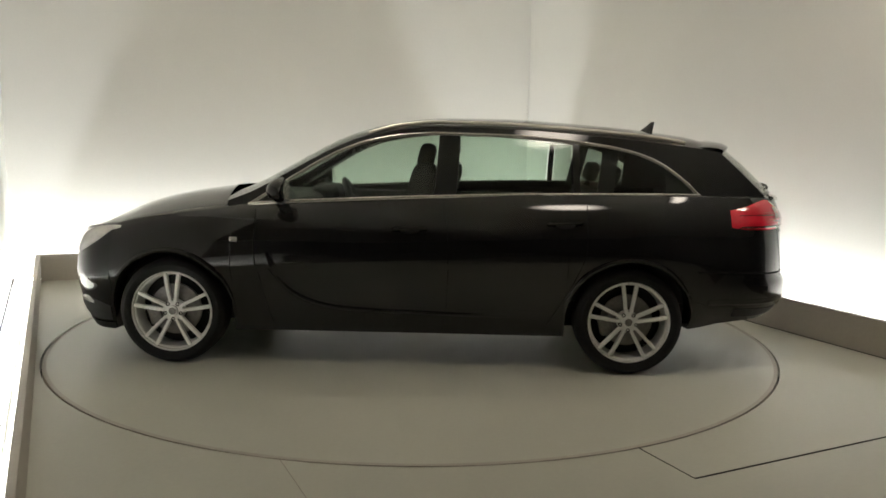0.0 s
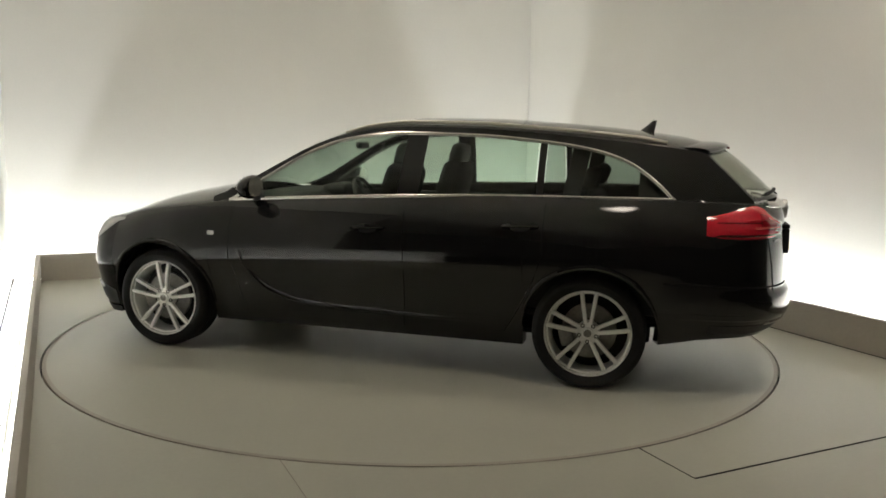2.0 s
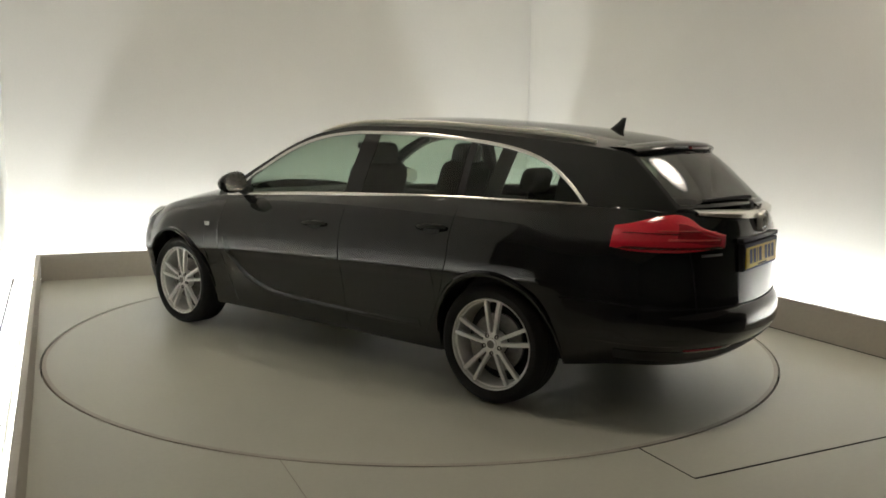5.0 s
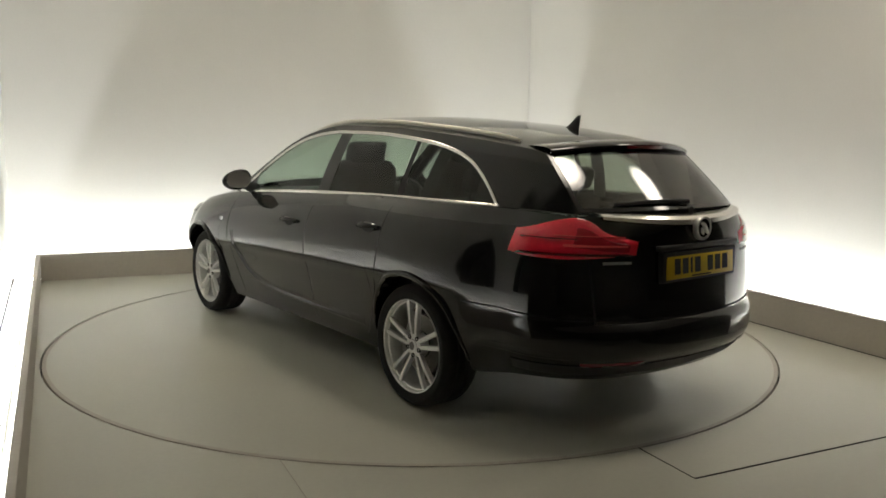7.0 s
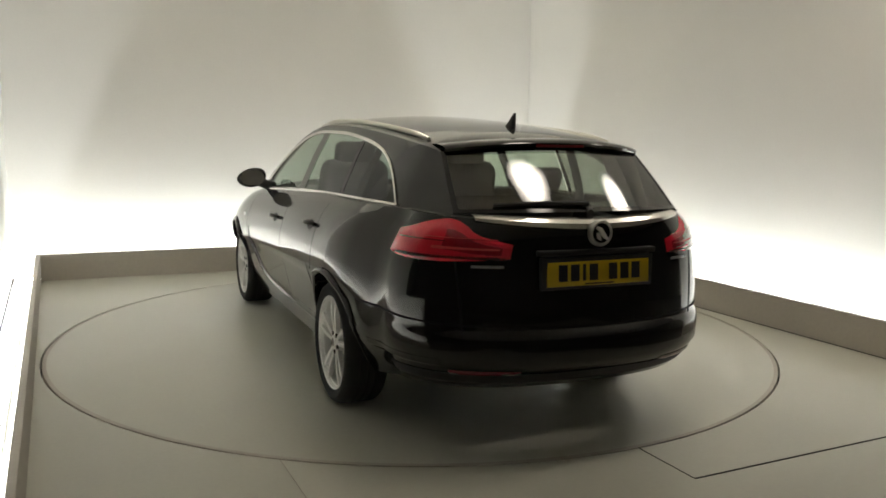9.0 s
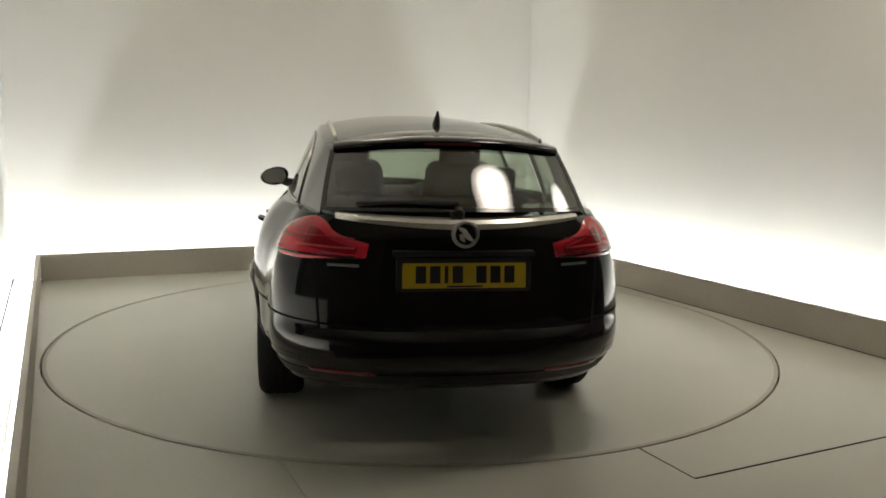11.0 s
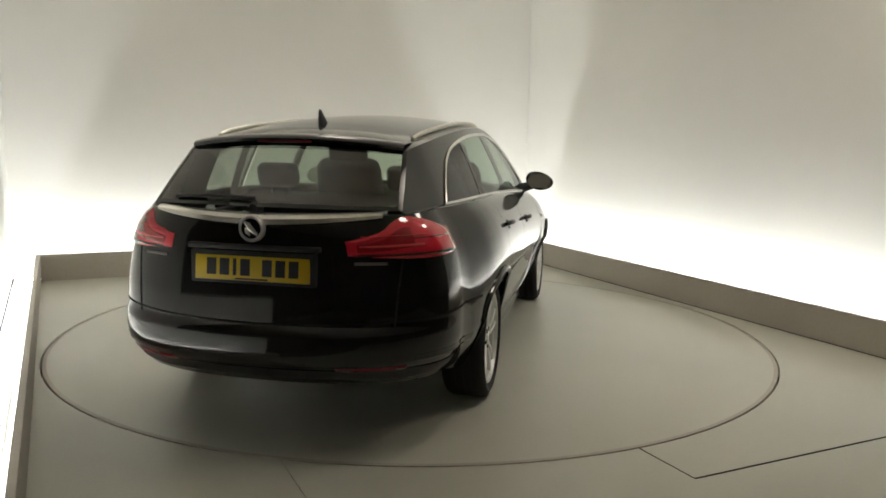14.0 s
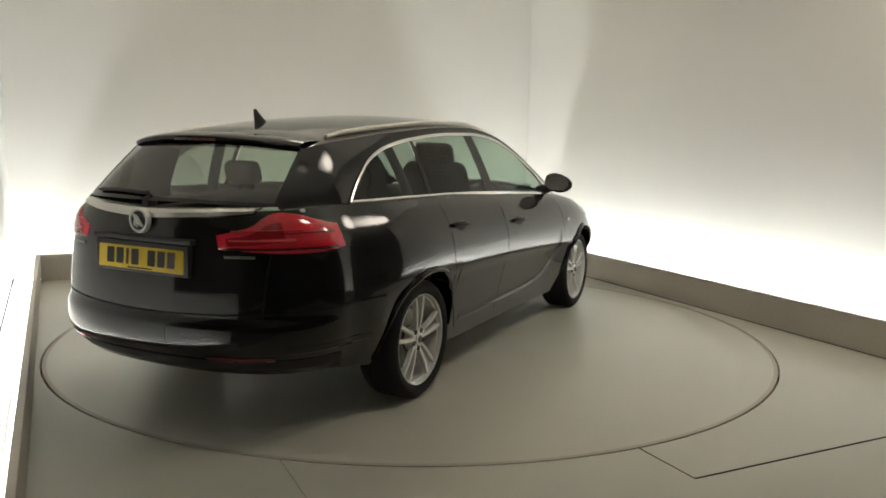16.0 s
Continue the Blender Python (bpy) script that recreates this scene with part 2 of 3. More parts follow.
setting("hall_ceiling_west", box(-6.2, WL - 0.152, MOUTH, SIDE + 0.15, TOP, TOP + 0.12), CEIL, "beige painted ceiling of the hall", "ceiling")
setting("hall_wall_east", box(6.0, 6.2, NEAR, MOUTH + 0.2, -0.3, TOP), HALL, "grey painted wall of the hall", "wall")
setting("hall_wall_west", box(-6.2, -6.0, NEAR, SIDE + 0.15, -0.3, TOP), HALL, "grey painted wall of the hall", "wall")
setting("hall_return_east", box(WA + 0.152, 5.998, MOUTH, MOUTH + 0.15, -0.3, TOP), HALL, "grey painted wall of the hall", "wall")
setting("hall_return_west", box(-5.998, WL - 0.152, SIDE, SIDE + 0.15, -0.3, TOP), HALL, "grey painted wall of the hall", "wall")
setting("hall_ceiling", box(-6.2, 6.2, NEAR - 0.2, MOUTH - 0.002, TOP, TOP + 0.12), CEIL, "beige painted ceiling of the hall", "ceiling")
setting("wall_south", box(-6.2, 6.2, NEAR - 0.15, NEAR, -0.3, TOP), HALL, "grey painted wall of the hall", "wall")
setting("ceiling", box(WL - 0.15, WA + 0.15, MOUTH, WB + 0.15, TOP, TOP + 0.12), CEIL, "beige painted ceiling", "ceiling")


def tube_light(x, y, length, along_x, glow):
    """A bare strip light lying in a trough: a slim base with one tube on it."""
    ob = tagged(new("strip_light"), "slim white fluorescent strip light lying in the trough", "light", "lights in the trough")
    ob.matrix_basis = ROOM @ Matrix.Translation((x, y, 0)) @ pose(0, 0, 0, 0, 0, 0 if along_x else 90)
    part("base", box(0, length, -0.022, 0.022, -0.043, -0.018, 0.003), LAMP_RIM, ob, smooth=0)
    for e in (0.005, length - 0.025):
        part("holder", box(e, e + 0.02, -0.016, 0.016, -0.018, 0.016, 0.003), LAMP_RIM, ob, smooth=0)
    part("tube", tube([(0.026, 0, 0), (length / 2, 0, 0), (length - 0.026, 0, 0)], 0.013, 12), glow, ob, "glowing white tube")
    return ob


for k in range(4):
    tube_light(KA + 0.17, KB - 0.18 - (k + 1) * 1.31, 1.29, False, TUBE)
for k in range(4):
    tube_light(WL + 0.09 + k * 1.37, KB + 0.12, 1.35, True, TUBE)
for k in range(4):
    tube_light(LA - 0.135, KB + 0.05 - (k + 1) * 1.36, 1.34, False, TUBE_WEST)


def ceiling_lamp(x, y, r=0.38):
    ob = tagged(new("ceiling_lamp"), "round ceiling lamp with a glowing white diffuser", "lamp", "lamps on the ceiling")
    ob.location = (x, y, TOP)
    part("rim", lathe([(r, 0.0), (r + 0.03, 0.0), (r + 0.03, -0.06), (r, -0.06), (r, 0.0)], 40, "Z"), LAMP_RIM, ob)
    part("diffuser", lathe([(0.0, -0.05), (r * 0.7, -0.05), (r, -0.04)], 40, "Z"), LAMP, ob, "glowing white diffuser")
    return ob


for x, y in ((1.10, -1.95), (2.83, -1.06), (-0.6, 0.4)):
    ceiling_lamp(x, y)

table = tagged(new("turntable"), "flat round beige vinyl turntable disc under the car", "turntable")
part("disc", lathe([(0.0, 0.0), (R_TABLE - 0.03, 0.0), (R_TABLE - 0.006, -0.001), (R_TABLE - 0.003, -0.004), (R_TABLE - 0.003, -0.05), (0, -0.05)], 192, "Z"), FLOOR, table)
part("edge_ring", lathe([(R_TABLE - 0.026, 0.0006), (R_TABLE - 0.004, 0.0006), (R_TABLE - 0.002, -0.001), (R_TABLE - 0.002, -0.03)], 192, "Z"), KERB, table, "slim painted metal edge ring")

# ---------------------------------------------------------------- car: form
HUB_X, HUB_Z, HUB_Y = 1.3685, 0.318, 0.848
ARCH_R = 0.375
TYRE_R = 0.318

belt_z = smooth_curve([(2.0, 0.745), (1.75, 0.825), (1.6, 0.865), (1.3, 0.915), (1.0, 0.955), (0.8, 0.975), (0.3, 1.005), (-0.2, 1.03), (-1.0, 1.055), (-1.8, 1.062), (-2.4, 1.05)])
plan = smooth_curve([(1.75, 0.85), (1.5, 0.908), (1.2, 0.925), (0.6, 0.918), (0, 0.918), (-0.8, 0.925), (-1.3, 0.932), (-1.6, 0.915), (-1.75, 0.886), (-1.95, 0.828)])
sect = smooth_curve([(0.1, 0.825), (0.2, 0.868), (0.3, 0.900), (0.4, 0.927), (0.5, 0.953), (0.58, 0.976), (0.635, 1.0), (0.70, 0.999), (0.8, 0.98), (0.9, 0.935), (0.96, 0.888), (1.0, 0.84)])
sect_tail = smooth_curve([(0.1, 0.80), (0.2, 0.865), (0.3, 0.93), (0.38, 0.972), (0.44, 0.996), (0.475, 1.003), (0.55, 1.002), (0.65, 0.997), (0.75, 0.98), (0.82, 0.957), (0.88, 0.925), (0.94, 0.88), (1.0, 0.83)])
rear_x = smooth_curve([(0.18, -2.32), (0.24, -2.33), (0.30, -2.378), (0.36, -2.44), (0.39, -2.468), (0.415, -2.488), (0.435, -2.500), (0.45, -2.503), (0.47, -2.503), (0.50, -2.500), (0.53, -2.497), (0.556, -2.491), (0.572, -2.474), (0.582, -2.464), (0.60, -2.463), (0.66, -2.459), (0.75, -2.452), (0.84, -2.445), (0.95, -2.440), (1.03, -2.418), (1.07, -2.39)])
nose_x = smooth_curve([(0.16, 2.07), (0.31, 2.17), (0.47, 2.195), (0.6, 2.18), (0.72, 2.145), (0.83, 2.08)])
drop_z = smooth_curve([(2.4, 0.20), (1.9, 0.18), (0.9, 0.205), (-0.9, 0.205), (-1.70, 0.258), (-2.2, 0.315), (-2.5, 0.315)])
yb = smooth_curve([(1.05, 0.745), (0.8, 0.772), (0.2, 0.772), (-0.5, 0.765), (-1.0, 0.748), (-1.4, 0.728), (-1.79, 0.692), (-2.0, 0.645), (-2.22, 0.598)])
dlo = smooth_curve([(0.9, 0.972), (0.76, 1.065), (0.63, 1.15), (0.5, 1.23), (0.39, 1.288), (0.21, 1.355), (-0.02, 1.395), (-0.21, 1.407), (-0.61, 1.402), (-1.08, 1.368), (-1.36, 1.324), (-1.54, 1.262), (-1.66, 1.184), (-1.75, 1.106), (-1.785, 1.068)])
cant = smooth_curve([(1.05, 0.985), (0.9, 1.045), (0.63, 1.197), (0.39, 1.328), (0.21, 1.393), (0.0, 1.433), (-0.2, 1.450), (-0.61, 1.445), (-1.08, 1.418), (-1.36, 1.396), (-1.66, 1.366), (-1.88, 1.338), (-1.95, 1.322), (-2.0, 1.280), (-2.22, 1.068)])
bow_x = smooth_curve([(1.05, 0.085), (0.6, 0.075), (0.15, 0.045), (-0.2, 0.0), (-1.6, 0.0), (-1.88, -0.07), (-1.95, -0.11), (-2.0, -0.135), (-2.22, -0.18)])
crown = smooth_curve([(1.05, 0.03), (0.6, 0.03), (0.3, 0.04), (-0.3, 0.066), (-1.55, 0.078), (-1.78, 0.070), (-1.95, 0.040), (-2.22, 0.012)])
hood_z = smooth_curve([(2.18, 0.715), (2.10, 0.76), (2.0, 0.805), (1.9, 0.862), (1.71, 0.932), (1.45, 0.995), (1.18, 1.036)])
FRONT_C, REAR_C = 1.75, -1.95


def side_y(x, z):
    """Half-width of the lower body."""
    tuck = min(1.0, max(0.0, (-1.55 - x) / 0.4)) ** 2 * max(0.0, 0.50 - z) ** 2 * 0.8
    w = min(1.0, max(0.0, (-1.50 - x) / 0.36))
    w = w * w * (3 - 2 * w)
    u = min(z / belt_z(x), 1.0)
    return plan(x) * (sect(u) * (1 - w) + sect_tail(u) * w) - tuck


def high_y(x, z):
    """Half-width of the glasshouse."""
    h = max(0.0, z - belt_z(x))
    return yb(x) - 0.36 * h - 0.28 * h * h


def around(s, z):
    """A point of the lower body: s runs 0..1 over the nose arc, 1..2 along the side, 2..3 over the tail arc."""
    if s < 1:
        a = (1 - s) * math.pi / 2
        w = side_y(FRONT_C, z)
        return Vector((FRONT_C + (nose_x(z) - FRONT_C) * math.sin(a), w * max(math.cos(a), 0) ** 1.05, z))
    if s > 2:
        a = (s - 2) * math.pi / 2
        w = side_y(REAR_C, z)
        return Vector((REAR_C + (rear_x(z) - REAR_C) * math.sin(a) ** 0.84, w * max(math.cos(a), 0) ** 0.84, z))
    x = FRONT_C + (REAR_C - FRONT_C) * (s - 1)
    return Vector((x, side_y(x, z), z))


def s_of_x(x):
    return 1 + (x - FRONT_C) / (REAR_C - FRONT_C)


def s_of_y(y, z):
    """s on the tail arc at half-width y."""
    w = side_y(REAR_C, z)
    return 2 + math.acos(min(1, (y / w) ** (1 / 0.84))) * 2 / math.pi


def out_normal(s, z):
    a = around(min(s + 0.004, 3), z) - around(s - 0.004, z)
    b = around(s, z + 0.004) - around(s, z - 0.004)
    n = b.cross(a).normalized()
    c = around(s, z)
    return n if n.dot(Vector((c.x * 0.3, c.y, 0))) > 0 else -n


def on_body(s, z, off=0.0):
    return around(s, z) + out_normal(s, z) * off


def bottom(x):
    z = drop_z(x)
    for hx in (HUB_X, -HUB_X):
        d = abs(x - hx)
        if d <= ARCH_R:
            z = max(z, HUB_Z + math.sqrt(max(0.0, ARCH_R ** 2 - d * d)))
    return z


def stations():
    s = [i / 16 for i in range(16)]
    xs = set()
    for hx in (HUB_X, -HUB_X):
        for k in range(-14, 15):
            xs.add(round(hx + ARCH_R * math.sin(k / 14 * math.pi / 2), 4))
        xs.add(round(hx + ARCH_R + 0.004, 4)), xs.add(round(hx - ARCH_R - 0.004, 4))
    for k in range(27):
        xs.add(round(0.95 - 1.9 * k / 26, 4))
    xs |= {-1.8, -1.87}
    s += [s_of_x(x) for x in sorted(xs, reverse=True) if REAR_C < x < FRONT_C]
    return s + [2 + i / 22 for i in range(23)]


def mirrored(rows):
    return [[(p[0], -p[1], p[2]) for p in r] for r in rows]


def both_sides(patches):
    verts, faces = [], []
    for rows in patches:
        for rr in (rows, mirrored(rows)):
            v, f = grid(rr)
            faces += [tuple(i + len(verts) for i in q) for q in f]
            verts += v
    return from_lists(verts, faces, 0.0006)


def lower_rows():
    rows = []
    for s in stations():
        x = around(s, 0.5).x
        zb, zt = bottom(x), belt_z(x)
        if s < 1:
            zt = belt_z(FRONT_C) + (0.72 - belt_z(FRONT_C)) * (1 - s) ** 1.5
        col = []
        p = around(s, zb)
        n = out_normal(s, zb)
        n.z = 0
        col.append(tuple(p - n * 0.12))
        for k in range(45):
            col.append(tuple(around(s, zb + (zt - zb) * k / 44)))
        rows.append(col)
    return rows


def shell():
    patches = [lower_rows()]
    # bonnet, then shelf at the tail
    bonnet, shelf = [], []
    for s in stations():
        p0 = around(s, 0.5)
        if s <= s_of_x(1.05):
            x = around(s, 0.7).x
            zt = belt_z(x) if s >= 1 else belt_z(FRONT_C) + (0.72 - belt_z(FRONT_C)) * (1 - s) ** 1.5
            p = around(s, zt)
            xc = p.x + 0.13 if s >= 1 else FRONT_C + 0.13 + (nose_x(0.72) - FRONT_C - 0.13) * math.sin((1 - s) * math.pi / 2)
            zc = hood_z(xc)
            col = []
            for k in range(13):
                t = k / 12
                col.append((p.x + (xc - p.x) * t, p.y * (1 - t), p.z + (zc - p.z) * (1 - (1 - t) ** 2.4)))
            bonnet.append(col)
        if s >= s_of_x(-1.75):
            p = around(s, belt_z(p0.x))
            shelf.append([tuple(p), tuple(Vector((p.x + 0.05, p.y * 0.8, p.z + 0.004))), (p.x + 0.12, p.y * 0.6, p.z - 0.01)])
    patches += [bonnet, shelf]
    # shoulder between belt and glass, pillars and cant rail
    xs = upper_stations()
    shoulder, above = [], []
    for x in xs:
        zb = belt_z(x)
        y0 = side_y(x, zb) if x > REAR_C else max(yb(x) + 0.01, 0)
        shoulder.append([(x, y0, zb), (x, (y0 + yb(x)) / 2, zb + 0.006), (x, yb(x), zb + 0.004)])
        lo = dlo(x) if -1.785 < x < 0.9 else zb + 0.004
        hi = max(cant(x), lo + 0.002)
        above.append([(x, high_y(x, lo + (hi - lo) * k / 6), lo + (hi - lo) * k / 6) for k in range(7)])
    patches += [shoulder, above]
    # roof, and the frames of the screens
    for x0, x1, t0, t1 in ((0.17, -1.95, 0, 1), (1.05, 0.17, 0, 0.09), (-1.95, -2.22, 0, 0.035), (-2.205, -2.22, 0.035, 1)):
        patches.append(over(x0, x1, t0, t1))
    return both_sides(patches)


def upper_stations(x0=1.05, x1=-2.22):
    base = [1.05, 1.0, 0.95, 0.9, 0.86, 0.8, 0.72, 0.63, 0.55, 0.47, 0.39, 0.3, 0.21, 0.17, 0.1, 0.0, -0.1, -0.2, -0.35, -0.5, -0.65, -0.8, -0.95, -1.08, -1.2, -1.3, -1.4, -1.48,
            -1.54, -1.6, -1.64, -1.68, -1.71, -1.74, -1.765, -1.785, -1.82, -1.85, -1.88, -1.92, -1.95, -1.975, -2.0, -2.03, -2.07, -2.12, -2.17, -2.205, -2.22]
    return [x for x in base if x1 - 1e-6 <= x <= x0 + 1e-6]


def over_point(x, t, lift=0.0):
    z = cant(x)
    y = high_y(x, z)
    k = 1 - (1 - t) ** 2.3
    return (x + bow_x(x) * k, y * (1 - t), z + crown(x) * k + lift)


def over(x0, x1, t0, t1, n=12, lift=0.0):
    return [[over_point(x, t0 + (t1 - t0) * k / n, lift) for k in range(n + 1)] for x in upper_stations(x0, x1)]


car = tagged(new("estate_car"), "glossy black estate car with chrome window trim on the turntable", "car")
part("body", shell(), PAINT, car, "glossy black painted body shell", smooth=32)


def side_pane(x0, x1, n=24):
    rows = []
    for k in range(n + 1):
        x = x0 + (x1 - x0) * k / n
        lo, hi = belt_z(x) + 0.004, max(dlo(x), belt_z(x) + 0.005)
        rows.append([(x, high_y(x, lo + (hi - lo) * j / 8) - 0.002, lo + (hi - lo) * j / 8) for j in range(9)])
    return rows


def flip(bm):
    for v in bm.verts:
        v.co.y = -v.co.y
    return bm


def pair(name, make, mat, label="", parent=None, smooth=30):
    a = part(name, make(), mat, parent or car, label, smooth)
    b = part(name, flip(make()), mat, parent or car, label, smooth)
    return a, b


def one(rows):
    return from_lists(*grid(rows))


PANES = ((0.885, -0.22), (-0.30, -1.02), (-1.075, -1.783))
for x0, x1 in PANES:
    for w in pair("side_window", lambda: one(side_pane(x0, x1)), GLASS if x0 > -1 else DARK_GLASS, "greenish tinted side window" if x0 > -1 else "dark tinted rear quarter window"):
        w.visible_shadow = False


def pillar(xa, xb, lean):
    rows = []
    for j in range(9):
        t = j / 8
        row = []
        for k in range(4):
            x = xa + (xb - xa) * k / 3 + lean * t
            lo, hi = belt_z(x), dlo(x)
            z = lo + (hi - lo) * t
            row.append((x, high_y(x, z) + 0.001, z))
        rows.append(row)
    return one(rows)


pair("pillar", lambda: pillar(-0.20, -0.33, -0.02), GLOSS_BLACK, "gloss black window pillar")
pair("pillar", lambda: pillar(-1.03, -1.072, 0.0), GLOSS_BLACK, "gloss black window pillar")


def screen(x0, x1, t0):
    rows = over(x0, x1, t0, 1.0, 14, -0.003)
    full = [r + [(p[0], -p[1], p[2]) for p in r[-2::-1]] for r in rows]
    return one(full)


windscreen = part("windscreen", screen(1.05, 0.17, 0.09), GLASS, car, "greenish tinted windscreen")
rear_window = part("rear_window", screen(-1.95, -2.205, 0.035), REAR_GLASS, car, "dark tinted rear window")
windscreen.visible_shadow = rear_window.visible_shadow = False


def dlo_outline():
    top = [(x, high_y(x, max(dlo(x), belt_z(x) + 0.006)) + 0.003, max(dlo(x), belt_z(x) + 0.006)) for x in np.linspace(0.905, -1.785, 70)]
    return top


def belt_line():
    return [(x, high_y(x, belt_z(x)) + 0.004, belt_z(x) + 0.004) for x in np.linspace(0.92, -1.80, 50)]


pair("window_trim", lambda: tube(dlo_outline(), 0.0105, 8, 0.6), CHROME, "polished chrome strip over the windows")
pair("belt_trim", lambda: tube(belt_line(), 0.011, 8, 0.6), CHROME, "polished chrome strip under the windows")


def rail_line():
    pts = []
    for x in np.linspace(0.22, -1.74, 44):
        e = min(1.0, (0.22 - x) / 0.22, (x + 1.74) / 0.16)
        e = max(0.0, e)
        p = over_point(x, 0.10)
        pts.append((x, p[1], p[2] + 0.004 + 0.010 * math.sin(e * math.pi / 2)))
    return pts


pair("roof_rail", lambda: tube(rail_line(), 0.0125, 8, 0.8), RAIL, "satin aluminium roof rail")


def fin():
    rows = []
    base = over_point(-1.58, 1)[2] - 0.002
    for k in range(9):
        t = k / 8
        h = t * 0.074
        xa = -1.545 - 0.098 * t ** 0.75
        xb = -1.655 - 0.012 * t
        w = 0.019 * (1 - t) ** 0.8 + 0.003
        ring = []
        for a in range(12):
            q = 2 * math.pi * a / 12
            ring.append(((xa + xb) / 2 + (xa - xb) / 2 * math.cos(q), w * math.sin(q), base - 0.008 + h))
        rows.append(ring)
    v, f = grid(rows, closed=True)
    bm = from_lists(v, f)
    return bm


part("antenna", fin(), TRIM, car, "black shark fin aerial")


def spoiler():
    rows = []
    for k in range(33):
        y = -0.53 + 1.06 * k / 32
        e = abs(y) / 0.53
        drop = 0.036 * e ** 2.2
        xe = -2.10 + 0.125 * e ** 2.6
        zr = over_point(-1.90, 1)[2] - drop
        fx = 0.13 * e ** 2.6
        rows.append([(-1.86 + fx, y, zr + 0.004), (-1.93 + fx, y, zr + 0.009), (-2.02 + fx, y, zr + 0.010), (xe + 0.03, y, zr + 0.003), (xe + 0.006, y, zr - 0.006), (xe, y, zr - 0.013), (xe + 0.006, y, zr - 0.026), (-2.05 + fx, y, zr - 0.048), (-1.99 + fx, y, zr - 0.036)])
    return one(rows)


sp = part("spoiler", spoiler(), PAINT, car, "black roof spoiler over the rear window")
part("brake_light", box(-2.104, -2.09, -0.13, 0.13, over_point(-1.90, 1)[2] - 0.034, over_point(-1.90, 1)[2] - 0.020, 0.003), RED_DARK, sp, "dark red high brake light")


# ---------------------------------------------------------------- car: lines and fittings
def seam(points, width=0.004, off=0.0012):
    """A thin dark shut line over points (x, z) of the side."""
    rows = []
    n = len(points)
    for i, (x, z) in enumerate(points):
        a, b = points[max(i - 1, 0)], points[min(i + 1, n - 1)]
        d = Vector((b[0] - a[0], b[1] - a[1])).normalized()
        q = Vector((-d.y, d.x)) * width / 2
        row = []
        for k in (-1, 1):
            xx, zz = x + q.x * k, z + q.y * k
            p = on_body(s_of_x(xx), zz, off)
            row.append(tuple(p))
        rows.append(row)
    return one(rows)


DOOR_LINES = ([(0.86 - 0.10 * t ** 2 * (1 if t > 0.5 else 0.6), 0.94 - 0.68 * t) for t in np.linspace(0, 1, 16)],
              [(-0.27 - 0.02 * math.sin(t * 3), 1.00 - 0.74 * t) for t in np.linspace(0, 1, 14)],
              [(-1.10 + 0.28 * max(0, t - 0.35) ** 1.4 * 1.4, 1.02 - 0.74 * t) for t in np.linspace(0, 1, 18)])
for pts in DOOR_LINES:
    pair("door_gap", lambda: seam(pts), GAP, "dark shut line of a door", smooth=0)


def ridge(run, high=0.012, up=0.032, down=0.018):
    """A ridge pressed out of the body along (s, z): a long upper slope, a round edge and a short return."""
    rows = []
    n = len(run) - 1
    for i, (q, z) in enumerate(run):
        e = min(1.0, 0.15 + 5 * i / n, 0.1 + 5 * (n - i) / n)
        a, b = run[max(i - 1, 0)], run[min(i + 1, n)]
        d = Vector(((b[0] - a[0]) * (FRONT_C - REAR_C), b[1] - a[1])).normalized()
        row = []
        for v, o in ((up, 0.0), (up * 0.6, 0.12), (up * 0.3, 0.38), (up * 0.12, 0.72), (0.0, 0.97), (-down * 0.2, 1.0), (-down * 0.5, 0.8), (-down, 0.0)):
            row.append(tuple(on_body(q - d.y * v / (FRONT_C - REAR_C), z + d.x * v, 0.0008 + high * o * e)))
        rows.append(row)
    return one(rows)


def sweep():
    turn = smooth_curve([(0.0, 0.785), (0.1, 0.765), (0.25, 0.715), (0.4, 0.63), (0.52, 0.51), (0.62, 0.36), (0.75, 0.10), (0.88, -0.35), (1.0, -0.86)])
    drop = smooth_curve([(0.0, 0.70), (0.1, 0.635), (0.25, 0.545), (0.4, 0.455), (0.52, 0.395), (0.62, 0.362), (0.75, 0.345), (0.88, 0.338), (1.0, 0.336)])
    return ridge([(s_of_x(turn(t)), drop(t)) for t in np.linspace(0, 1, 40)])


pair("door_crease", sweep, PAINT, "curved raised crease low on the doors")


def arch_lip(hx):
    pts = []
    for k in range(33):
        a = math.pi * k / 32
        x, z = hx + (ARCH_R + 0.006) * math.cos(a), HUB_Z + (ARCH_R + 0.006) * math.sin(a)
        s = s_of_x(x) if x > REAR_C else 2.0
        p = around(s, z)
        pts.append((x, p.y + 0.003, z))
    return tube(pts, lambda t: 0.004 + 0.012 * min(1.0, 4 * t, 4 * (1 - t)), 8)


for hx in (HUB_X, -HUB_X):
    pair("arch_lip", lambda: arch_lip(hx), PAINT, "flared lip of a wheel arch")


def liner(hx):
    rows = []
    for y in (0.93, 0.60, 0.56):
        r = ARCH_R + 0.002 if y > 0.57 else 0.02
        yy = min(y, 0.79)
        rows.append([(hx + r * math.cos(a), yy, HUB_Z + r * math.sin(a)) for a in (math.radians(0 + 180 * k / 40) for k in range(41))])
    v, f = grid(rows)
    return from_lists(v, f)


for hx in (HUB_X, -HUB_X):
    pair("wheel_well", lambda: liner(hx), WELL, "dark wheel arch liner")

bm = box(-1.70, 1.85, -0.56, 0.56, 0.215, 0.25, 0.01)
